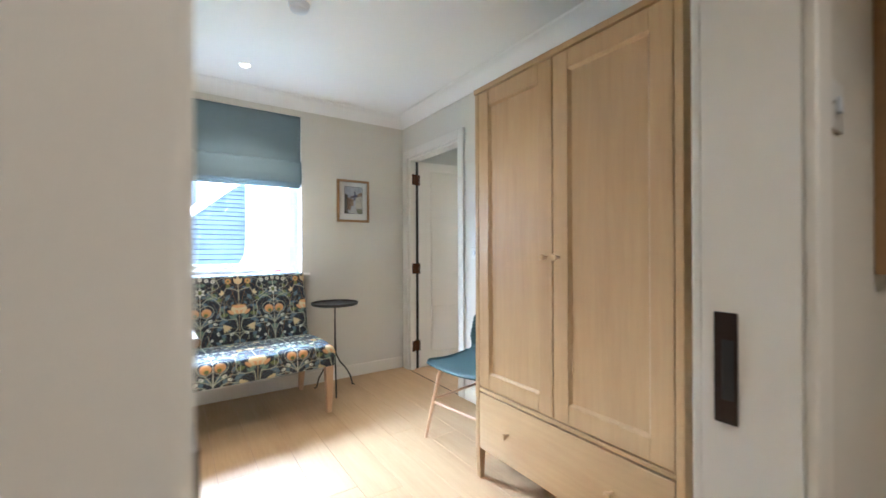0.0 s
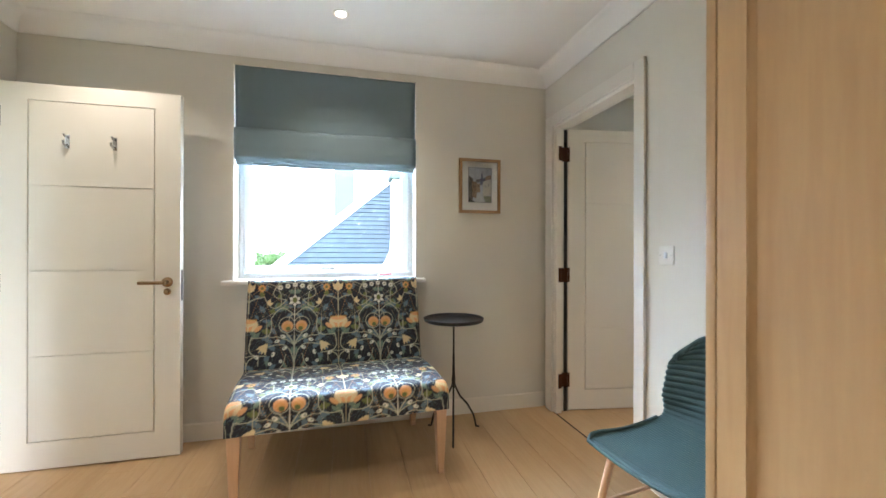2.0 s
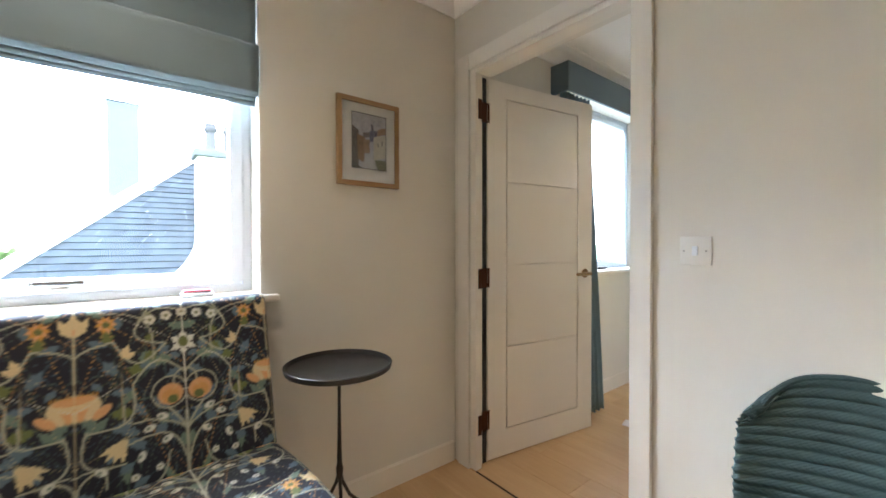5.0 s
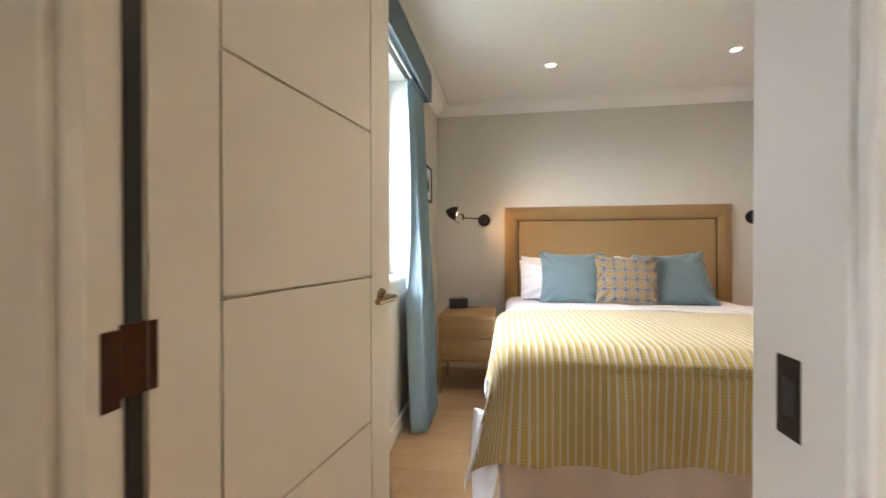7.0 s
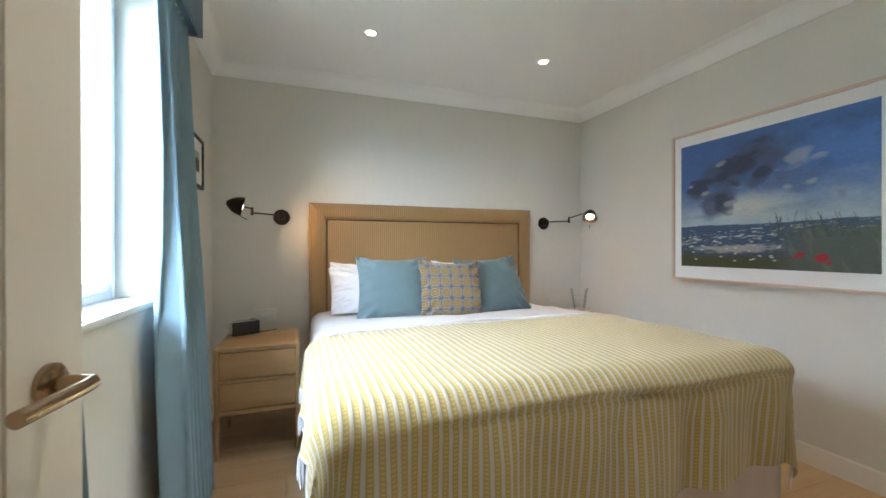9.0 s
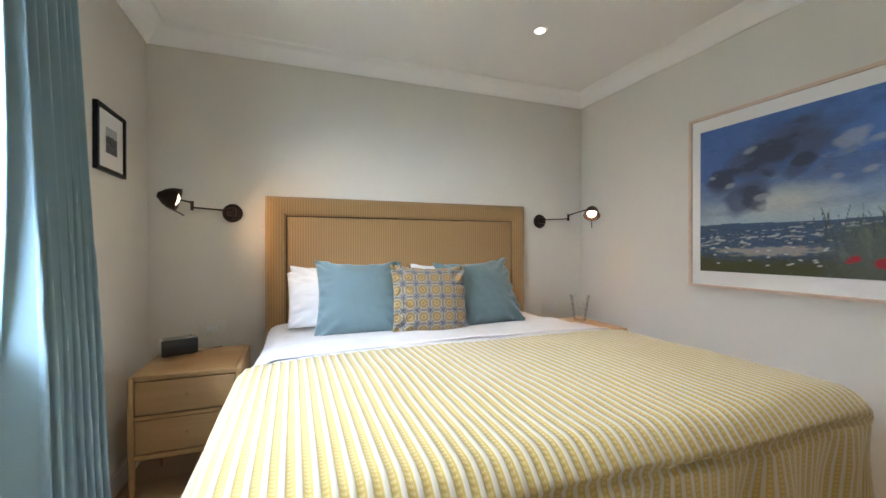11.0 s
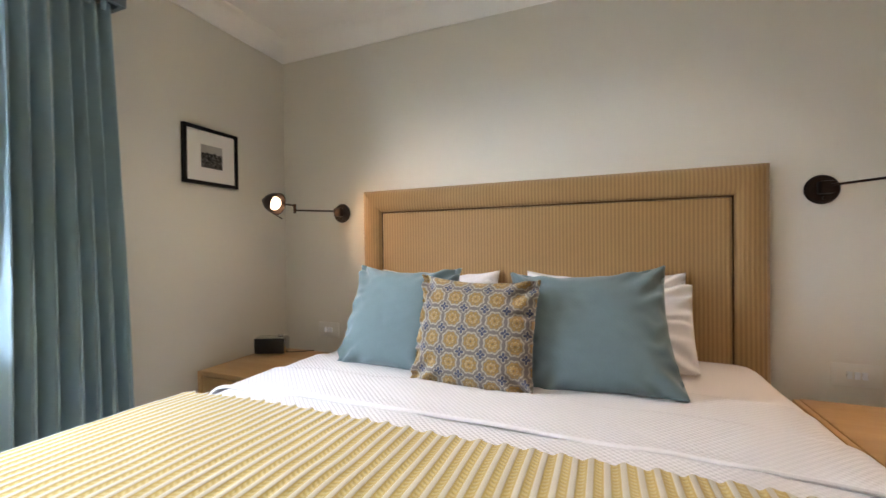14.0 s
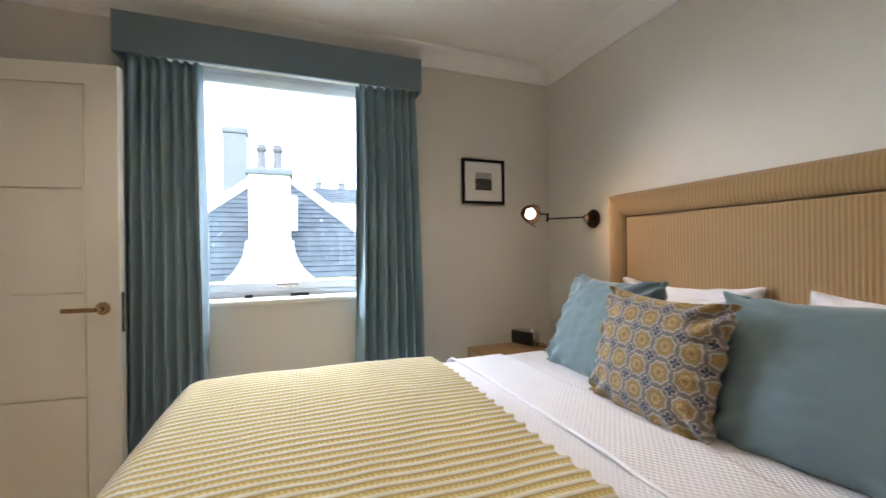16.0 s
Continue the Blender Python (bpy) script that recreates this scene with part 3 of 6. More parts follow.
def botanical(u, v):
    """A mirrored repeat of lotus flowers, roundels, trumpets, leaves and stems on midnight blue; 0.49 m wide, 0.52 m high."""
    P, Q = 0.49, 0.52
    a = np.abs((u + P / 2) % P - P / 2)
    b = v % Q
    c = Canvas(a, b, (0.012, 0.015, 0.026))
    sage, teal, olive, stem = (0.13, 0.19, 0.15), (0.10, 0.15, 0.19), (0.13, 0.15, 0.05), (0.36, 0.36, 0.27)
    cream, peach, amber, white = (0.62, 0.50, 0.28), (0.62, 0.33, 0.15), (0.55, 0.27, 0.06), (0.66, 0.64, 0.55)
    rng = random.Random(5)
    for k in range(46):
        x, y = rng.uniform(0.0, P / 2), rng.uniform(0.0, Q)
        c.leaf(x, y, rng.uniform(0.028, 0.055), rng.uniform(0.008, 0.015), rng.uniform(0, 6.28), rng.choice((sage, teal, teal, olive, sage)))
    for p, q, w, bend in (((0.245, 0.0), (0.245, 0.20), 0.008, 0.0), ((0.245, 0.02), (0.20, 0.22), 0.006, -0.15), ((0.245, 0.03), (0.15, 0.20), 0.005, -0.3),
                          ((0.245, 0.05), (0.09, 0.14), 0.005, -0.35), ((0.0, 0.0), (0.10, 0.10), 0.005, 0.35), ((0.10, 0.10), (0.02, 0.20), 0.005, 0.4),
                          ((0.02, 0.20), (0.12, 0.30), 0.005, -0.4), ((0.12, 0.30), (0.245, 0.31), 0.005, 0.4), ((0.0, 0.33), (0.0, 0.47), 0.007, 0.0),
                          ((0.0, 0.30), (0.08, 0.42), 0.005, 0.35), ((0.08, 0.42), (0.20, 0.40), 0.005, -0.45), ((0.20, 0.40), (0.16, 0.50), 0.004, 0.5),
                          ((0.05, 0.50), (0.17, 0.36), 0.004, 0.3), ((0.15, 0.20), (0.10, 0.25), 0.004, 0.4), ((0.245, 0.30), (0.245, 0.52), 0.006, 0.0),
                          ((0.10, 0.02), (0.20, 0.10), 0.004, -0.3), ((0.0, 0.10), (0.06, 0.05), 0.004, 0.4), ((0.13, 0.45), (0.245, 0.49), 0.004, 0.25)):
        c.line(curve(p, q, bend), w, stem)
    c.ring(0.205, 0.262, 0.043, 0.004, stem).ring(0.245, 0.29, 0.030, 0.004, stem)
    c.blob(0.207, 0.255, 0.031, 0.029, peach).blob(0.207, 0.250, 0.022, 0.019, amber, 0, 0.006, 0.6).blob(0.212, 0.240, 0.013, 0.012, olive)
    for k in range(-3, 4):
        c.blob(0.0 + 0.018 * k, 0.262 - 0.0016 * k * k, 0.011, 0.030 - 0.002 * abs(k), peach if k % 2 else cream, -0.30 * k)
    c.blob(0.0, 0.280, 0.050, 0.020, cream).blob(0.0, 0.288, 0.042, 0.011, peach)
    for k in range(5):
        c.blob(0.008 + 0.009 * k, 0.296 + 0.001 * (k % 2), 0.0022, 0.004, amber)
    c.leaf(0.0, 0.445, 0.060, 0.014, 1.57, cream).leaf(0.004, 0.445, 0.055, 0.011, 1.05, cream).leaf(0.0, 0.45, 0.03, 0.008, 2.1, peach)
    for k in range(10):
        c.leaf(0.066, 0.468, 0.026, 0.005, k * 0.628, amber if k % 2 else peach)
    c.blob(0.066, 0.468, 0.008, 0.008, olive)
    for x, y, r in ((0.165, 0.470, 0.013), (0.205, 0.478, 0.013), (0.245, 0.485, 0.013), (0.12, 0.055, 0.009), (0.175, 0.065, 0.009)):
        for k in range(5):
            c.blob(x + r * 0.6 * math.cos(k * 1.257), y + r * 0.6 * math.sin(k * 1.257), r * 0.5, r * 0.5, white)
        c.blob(x, y, r * 0.35, r * 0.35, olive)
    for k in range(6):
        c.leaf(0.245, 0.395, 0.036, 0.010, 0.52 + k * 1.047, white)
    c.blob(0.245, 0.397, 0.013, 0.016, olive)
    for k, turn in enumerate((3.5, 3.9, 4.3, 4.7)):
        c.leaf(0.095, 0.155, 0.052, 0.008, turn, cream)
    c.blob(0.092, 0.150, 0.016, 0.012, cream, 0.8)
    for x, y, t in ((0.155, 0.175, 0.3), (0.185, 0.20, -0.4), (0.135, 0.105, 1.2), (0.195, 0.135, 0.5), (0.05, 0.095, -0.6)):
        c.blob(x, y, 0.014, 0.009, white, t).blob(x - 0.004, y, 0.005, 0.004, sage, t)
    c.leaf(0.10, 0.375, 0.035, 0.010, 1.2, cream).leaf(0.105, 0.372, 0.030, 0.007, 0.6, cream)
    return np.clip(c.c * 1.28, 0, 0.8)


def rosettes(u, v):
    """Ochre medallions in lace octagons on a square net, navy crosses between them, on a brown-grey ground."""
    P = 0.070
    c = Canvas(u, v, (0.17, 0.145, 0.13))
    x, y = (u / P) % 1 - 0.5, (v / P) % 1 - 0.5
    r, th = np.hypot(x, y), np.arctan2(y, x)
    ochre, cream, navy = (0.36, 0.215, 0.050), (0.48, 0.43, 0.34), (0.045, 0.058, 0.115)
    petals = r * (1 + 0.07 * np.cos(8 * th))
    c.put((0.44 - petals) / 0.03, cream)
    c.put((0.39 - petals) / 0.03, (0.22, 0.18, 0.13))
    c.put((0.34 - petals) / 0.03, ochre)
    c.put((0.035 - np.abs(r - 0.25)) / 0.02, (0.20, 0.14, 0.06), 0.8)
    c.put((0.028 - np.abs(r - 0.16 * (1 + 0.25 * np.cos(8 * th)))) / 0.02, cream, 0.7)
    c.put((0.06 - r) / 0.03, (0.16, 0.11, 0.05))
    x2, y2 = np.abs(x) - 0.5, np.abs(y) - 0.5
    r2, th2 = np.hypot(x2, y2), np.arctan2(y2, x2)
    cross = np.abs(np.cos(2 * th2)) * 0.15 + 0.07
    c.put((cross + 0.045 - r2) / 0.03, cream)
    c.put((cross - r2) / 0.03, navy)
    c.put((0.035 - r2) / 0.02, cream)
    c.put((np.sin(u * 3100) * np.sin(v * 3100) > 0.3) * 1.0, (0.12, 0.10, 0.09), 0.25)
    return c.c


def clouds(u, v, scale, seed, octaves=5, stretch=1.0):
    """Fractal value noise, 0 to 1."""
    rng = np.random.RandomState(seed)
    out, amp, tot = np.zeros_like(u), 1.0, 0.0
    for o in range(octaves):
        g = rng.rand(65, 65)
        x, y = (u * scale * 2 ** o) % 64, (v * scale * stretch * 2 ** o) % 64
        i, j = x.astype(int), y.astype(int)
        fx, fy = x - i, y - j
        fx, fy = fx * fx * (3 - 2 * fx), fy * fy * (3 - 2 * fy)
        out += amp * ((g[i, j] * (1 - fx) + g[i + 1, j] * fx) * (1 - fy) + (g[i, j + 1] * (1 - fx) + g[i + 1, j + 1] * fx) * fy)
        tot += amp
        amp *= 0.5
    return out / tot


def seascape(u, v):
    """Oil seascape: u, v from 0 to 1 from the lower left; slate cloud on blue, pale horizon, sea, surf, reeds and poppies."""
    c = Canvas(u, v, (0.085, 0.165, 0.40))
    n1, n2, n3 = clouds(u, v, 5, 1, 5, 1.3), clouds(u + 0.3 * v, v, 9, 2, 5, 1.8), clouds(u, v, 30, 4, 4, 4.0)
    up = np.clip((v - 0.33) / 0.67, 0, 1)
    c.put(np.clip((u - 0.40) * 2.0, 0, 1) * np.clip(up * 1.5, 0, 1), (0.12, 0.26, 0.62), 0.9)
    c.put(np.clip((n1 - 0.40) * 3, 0, 1) * up, (0.06, 0.115, 0.27), 0.45)
    c.put(np.clip(1 - up * 2.1 + 0.5 * (n2 - 0.5), 0, 1), (0.40, 0.50, 0.55), 0.95)
    c.put(np.clip(1 - np.hypot((u - 0.42) / 0.30, (v - 0.45) / 0.13), 0, 1) * 1.3, (0.58, 0.60, 0.52), 0.8)

    def mass(x, y, rx, ry, slant=0.0):
        return np.clip(1 - np.hypot((u - x) / rx, (v - y - slant * (u - x)) / ry), 0, 1)

    # Slate cloud: a knot low on the left and a ragged arm reaching up and across.
    bank = np.maximum(np.maximum(mass(0.27, 0.51, 0.16, 0.13), mass(0.36, 0.76, 0.36, 0.17, 0.45)), np.maximum(mass(0.50, 0.68, 0.09, 0.09, 0.8), mass(0.12, 0.62, 0.14, 0.12)))
    c.put((bank + 1.1 * (n1 - 0.62)) * 2.6, (0.085, 0.115, 0.20), 0.9)
    c.put((bank + 1.3 * (n2 - 0.74)) * 3.2, (0.048, 0.060, 0.095), 0.8)
    for x, y, r, k in ((0.27, 0.80, 0.050, 0.3), (0.07, 0.655, 0.03, 0.0), (0.68, 0.76, 0.085, 0.35), (0.78, 0.735, 0.055, 0.1), (0.74, 0.575, 0.05, 0.2), (0.17, 0.585, 0.05, 0.3), (0.33, 0.49, 0.05, 0.2), (0.43, 0.42, 0.075, 0.0), (0.63, 0.56, 0.05, 0.0)):
        c.put((mass(x, y, r, r * 0.62, k) + 1.2 * (n2 - 0.62)) * 2.4 * (mass(x, y, r * 1.5, r, k) > 0), (0.46, 0.50, 0.52), 0.5)
    c.put(mass(0.68, 0.43, 0.26, 0.035, 0.1) * n3 * 2, (0.20, 0.28, 0.38), 0.6)
    c.put(mass(0.14, 0.40, 0.20, 0.02) * n3 * 2, (0.17, 0.24, 0.33), 0.6)
    # Sea, surf and shore.
    sea = v < 0.325 + 0.004 * np.sin(u * 9)
    c.put(sea * 1.0, (0.065, 0.115, 0.20))
    c.put(sea * np.clip((0.325 - v) * 9, 0, 1) * np.clip((n3 - 0.45) * 6, 0, 1), (0.035, 0.050, 0.075), 0.8)
    c.put(sea * (n3 - 0.76 + 0.20 * np.clip(1 - np.abs(v - 0.20 - 0.10 * u) / 0.09, 0, 1)) * 10, (0.50, 0.53, 0.55), 0.85)
    c.put((mass(0.36, 0.145, 0.34, 0.045, 0.03) + (n3 - 0.70)) * 3.5 * (v < 0.22), (0.40, 0.37, 0.33), 0.85)
    c.put((0.085 + 0.05 * clouds(u, v, 7, 8, 3) - v + 0.02) * 16, (0.070, 0.075, 0.030))
    c.put(np.clip((u - 0.52 + 0.12 * (n2 - 0.5)) * 5, 0, 1) * np.clip((0.305 + 0.05 * clouds(u, v * 0, 40, 9, 3) - v) * 14, 0, 1), (0.105, 0.130, 0.105), 0.92)
    c.put((clouds(u + 0.3 * v, v, 36, 12, 3, 0.22) - 0.58) * 8 * (v < 0.27) * (u > 0.45), (0.17, 0.19, 0.15), 0.5)
    rng = random.Random(9)
    for k in range(34):
        x = rng.uniform(0.58, 0.98)
        c.line(curve((x, 0.22), (x + rng.uniform(-0.05, 0.03), rng.uniform(0.29, 0.40)), rng.uniform(-0.08, 0.08), 4), 0.0028, (0.07, 0.09, 0.09))
    for k in range(26):
        c.blob(rng.uniform(0.05, 0.62), rng.uniform(0.05, 0.24), 0.009, 0.004, (0.62, 0.63, 0.60), rng.uniform(-0.4, 0.4), 0.004)
    for x, y, r in ((0.69, 0.105, 0.020), (0.78, 0.085, 0.030), (0.67, 0.09, 0.012), (0.81, 0.055, 0.012)):
        c.blob(x, y, r, r * 0.9, (0.40, 0.025, 0.04), 0.3, 0.01)
    c.c *= (0.90 + 0.2 * clouds(u, v, 60, 21, 3, 2.0))[..., None]
    return c.c


def street_watercolour(u, v):
    """Watercolour of a lane running between dark and pale gabled houses under a grey sky."""
    n, m = clouds(u, v, 7, 31, 4), clouds(u, v, 7, 35, 4)
    x, y = u + 0.05 * (n - 0.5), v + 0.05 * (m - 0.5)

    def wash(x0, x1, y0, y1, slant=0.0, soft=0.018):
        t = y - slant * (x - x0)
        return np.clip((x - x0) / soft, 0, 1) * np.clip((x1 - x) / soft, 0, 1) * np.clip((t - y0) / soft, 0, 1) * np.clip((y1 - t) / soft, 0, 1)

    c = Canvas(u, v, (0.62, 0.63, 0.68))
    c.put((n - 0.42) * 3 * (v > 0.55), (0.40, 0.41, 0.50), 0.7)
    c.put(wash(-0.1, 0.20, -0.1, 0.80, -0.35), (0.10, 0.075, 0.06), 0.9)
    c.put(wash(0.16, 0.36, 0.15, 0.62, -0.2), (0.30, 0.17, 0.09), 0.9)
    c.put(wash(0.34, 0.52, 0.28, 0.56), (0.42, 0.27, 0.16), 0.9)
    c.put(wash(0.30, 0.56, 0.55, 0.66, 0.15), (0.16, 0.12, 0.13), 0.85)
    c.put(wash(0.50, 0.74, 0.50, 0.72), (0.17, 0.17, 0.27), 0.95)
    c.put(wash(0.54, 0.62, 0.70, 0.84), (0.10, 0.10, 0.17), 0.95)
    c.put(wash(0.72, 1.1, 0.60, 0.74, 0.3), (0.36, 0.22, 0.13), 0.85)
    c.put(wash(0.62, 1.1, 0.16, 0.60, 0.2), (0.72, 0.68, 0.58), 0.95)
    c.put(wash(0.66, 1.1, -0.1, 0.20, 0.0), (0.22, 0.23, 0.12), 0.85)
    c.put(np.clip((0.30 - v) * 14, 0, 1) * np.clip((0.10 + 0.6 * (0.30 - v) - np.abs(u - 0.50)) * 14, 0, 1), (0.66, 0.66, 0.68), 0.95)
    c.put(wash(-0.1, 0.36, -0.2, 0.16, -0.35), (0.07, 0.08, 0.07), 0.85)
    for a, b in ((0.06, 0.52), (0.13, 0.50), (0.22, 0.42), (0.29, 0.40), (0.40, 0.44), (0.46, 0.42), (0.74, 0.42), (0.86, 0.46), (0.56, 0.60), (0.66, 0.61)):
        c.put(wash(a, a + 0.035, b, b + 0.08, 0, 0.01), (0.05, 0.04, 0.05), 0.8)
    edge = (np.minimum(u, 1 - u) < 0.02) | (np.minimum(v, 1 - v) < 0.014)
    c.put(edge * 1.0, (0.05, 0.045, 0.045), 0.9)
    c.c *= (0.80 + 0.3 * clouds(u, v, 25, 33, 3))[..., None]
    return c.c


def monochrome(u, v):
    c = Canvas(u, v, (0.46, 0.46, 0.45))
    n, f = clouds(u, v, 9, 41, 4), clouds(u, v, 30, 42, 3)
    top = 0.62 + 0.10 * np.floor(clouds(u, v * 0, 11, 43, 1) * 4) / 4
    c.put((v < top) * 1.0, (0.015, 0.015, 0.015), 0.95)
    c.put((v < 0.36) * 1.0, (0.07, 0.07, 0.068), 0.9)
    c.put(((f > 0.64) & (v < top)) * 1.0, (0.30, 0.30, 0.29), 0.8)
    c.put(((n > 0.62) & (v < 0.5)) * 1.0, (0.02, 0.02, 0.02), 0.9)
    return c.c


DYED = coloured("printed_linen", 0.62, spec=0.35)
DYEDV = coloured("woven_jacquard", 0.8, 0.2, 0.3)
OILS = coloured("oil_paint", 0.55, 0, 0.25, spec=0.3)
PRINT = coloured("printed_paper", 0.7, 0, 0.02)
MOUNT = painted("mount_board", (0.80, 0.79, 0.76), 0.8, 0.01)


# ---- dressing room ----
def settee(m):
    """Two-seater upholstered bench; local x along its width, front towards -y."""
    ob = thing("settee", "armless two-seater in dark floral linen on beech legs", "settee", m)
    W, H = 1.015, 0.965
    seat_z, front, back = 0.470, -0.33, 0.30
    # Seat cover, folded over the front and the sides.
    nu, nv = 250, 185
    path = []
    for k in range(nv + 1):
        s = k / nv * 0.80
        if s < 0.105:
            y, z = front - 0.004, 0.330 + s
        elif s < 0.165:
            a = (s - 0.105) / 0.06 * math.pi / 2
            y, z = front - 0.004 + 0.038 * (1 - math.cos(a)), 0.435 + 0.038 * math.sin(a)
        else:
            y = front + 0.034 + (s - 0.165)
            z = 0.473 + 0.012 * math.sin(min(1.0, (s - 0.165) / 0.45) * math.pi)
        path.append((y, z, s))
    su, sv = np.zeros((nu + 1, nv + 1)), np.zeros((nu + 1, nv + 1))

    def seat_at(u, v):
        i, j = round(u * nu), round(v * nv)
        y, z, s = path[j]
        x = (u - 0.5) * (W + 0.16)
        edge = abs(x) - (W / 2 - 0.035)
        su[i, j], sv[i, j] = x, s + 0.14
        if edge > 0:
            a = min(edge / 0.055, 1.0) * math.pi / 2
            drop = 0.035 * (1 - math.cos(a)) + max(0.0, edge - 0.055) * 1.4
            x = math.copysign(W / 2 - 0.035 + 0.035 * math.sin(a), x)
            z = max(z - drop, 0.33) if z > 0.40 else z
        return (x, y, z)

    bm = sheet(seat_at, nu, nv)
    ob_seat = part("seat", bm, DYED, ob, angle=70)
    dyed(ob_seat, botanical(su, sv).reshape(-1, 3))
    part("seat_frame", rounded(-W / 2 + 0.012, W / 2 - 0.012, front + 0.008, back, 0.325, 0.462, 0.01), DYED_BASE, ob, "dark printed linen cover")
    # Back cover: a padded slab leaning backwards, wrapped over the top.
    nu, nv = 250, 150
    su, sv = np.zeros((nu + 1, nv + 1)), np.zeros((nu + 1, nv + 1))
    lean = math.tan(radians(9))

    def back_at(u, v):
        i, j = round(u * nu), round(v * nv)
        s = v * 0.64
        x = (u - 0.5) * (W - 0.01)
        su[i, j], sv[i, j] = x, s + 0.01
        rise = 0.475
        if s < rise:
            y, z = 0.155 + s * lean, 0.455 + s
        elif s < rise + 0.10:
            a = (s - rise) / 0.10 * math.pi
            y, z = 0.155 + rise * lean + 0.045 * (1 - math.cos(a)), 0.455 + rise + 0.030 * math.sin(a)
        else:
            y, z = 0.155 + rise * lean + 0.09 + 0.0, 0.455 + rise - (s - rise - 0.10)
        bulge = 0.012 * math.sin(math.pi * min(1.0, s / rise)) * math.cos(math.pi * (u - 0.5)) if s < rise else 0
        e = max(0.0, abs(u - 0.5) - 0.485) / 0.015
        taper = 1.0 - 0.022 * min(1.0, s / rise)
        return (x * taper, y - bulge + 0.02 * e * e, z)

    bm = sheet(back_at, nu, nv)
    ob_back = part("backrest", bm, DYED, ob, angle=70)
    dyed(ob_back, botanical(su, sv).reshape(-1, 3))
    bm = bmesh.new()
    vs = box(bm, -W / 2 + 0.012, W / 2 - 0.012, 0.175, 0.262, 0.33, 0.955)
    for v in vs:
        v.co.y += (v.co.z - 0.455) * lean
        v.co.x *= 0.98 if v.co.z > 0.8 else 1.0
    bmesh.ops.bevel(bm, geom=bm.edges[:], offset=0.02, segments=3, affect="EDGES")
    part("back_frame", bm, DYED_BASE, ob, "dark printed linen cover")
    for sx in (-1, 1):
        for fy in (0, 1):
            bm = bmesh.new()
            top_x, top_y = sx * (W / 2 - 0.035), (front + 0.034) if fy == 0 else 0.22
            foot_y = front + 0.030 if fy == 0 else 0.275
            for z, h, y in ((0.0, 0.016, foot_y), (0.335, 0.028, top_y)):
                for dx, dy in ((-1, -1), (1, -1), (1, 1), (-1, 1)):
                    bm.verts.new((top_x + dx * h, y + dy * h, z))
            bm.verts.ensure_lookup_table()
            v = bm.verts
            for q in ((0, 1, 5, 4), (1, 2, 6, 5), (2, 3, 7, 6), (3, 0, 4, 7), (0, 3, 2, 1), (4, 5, 6, 7)):
                bm.faces.new([v[k] for k in q])
            bmesh.ops.bevel(bm, geom=bm.edges[:], offset=0.003, segments=1, affect="EDGES")
            part("leg", bm, LEGWOOD, ob, "tapered square beech leg")
    return ob


DYED_BASE = cloth("midnight_linen", (0.02, 0.024, 0.034), 0.9, 800.0, 0.3)
settee(pose(1.016, 3.372, 0, 0, 0, 4.8))


def tripod_table(m):
    ob = thing("side_table", "slim black iron tripod side table with a tray top", "side table", m)
    part("tray_top", lathe([(0.0, 0.692), (0.172, 0.692), (0.182, 0.697), (0.186, 0.714), (0.182, 0.716), (0.176, 0.702), (0.168, 0.699), (0.0, 0.699)], 56), IRON, ob)
    part("stem", tube([(0, 0, 0.30), (0, 0, 0.34), (0, 0, 0.36), (0, 0, 0.52), (0, 0, 0.692)], 0.006, 12, None, [0.010, 0.013, 0.009, 0.006, 0.006]), IRON, ob)
    for a in (14, 134, 254):
        d = Vector((math.cos(radians(a)), math.sin(radians(a)), 0))
        pts = [Vector((0, 0, 0.335)), d * 0.012 + Vector((0, 0, 0.29)), d * 0.045 + Vector((0, 0, 0.225)), d * 0.10 + Vector((0, 0, 0.165)), d * 0.145 + Vector((0, 0, 0.09)), d * 0.165 + Vector((0, 0, 0.012)), d * 0.185 + Vector((0, 0, 0.006))]
        part("leg", tube(pts, 0.0062, 10), IRON, ob, "curved iron leg with a small flat foot")
    return ob


tripod_table(pose(1.69, 3.505, 0))


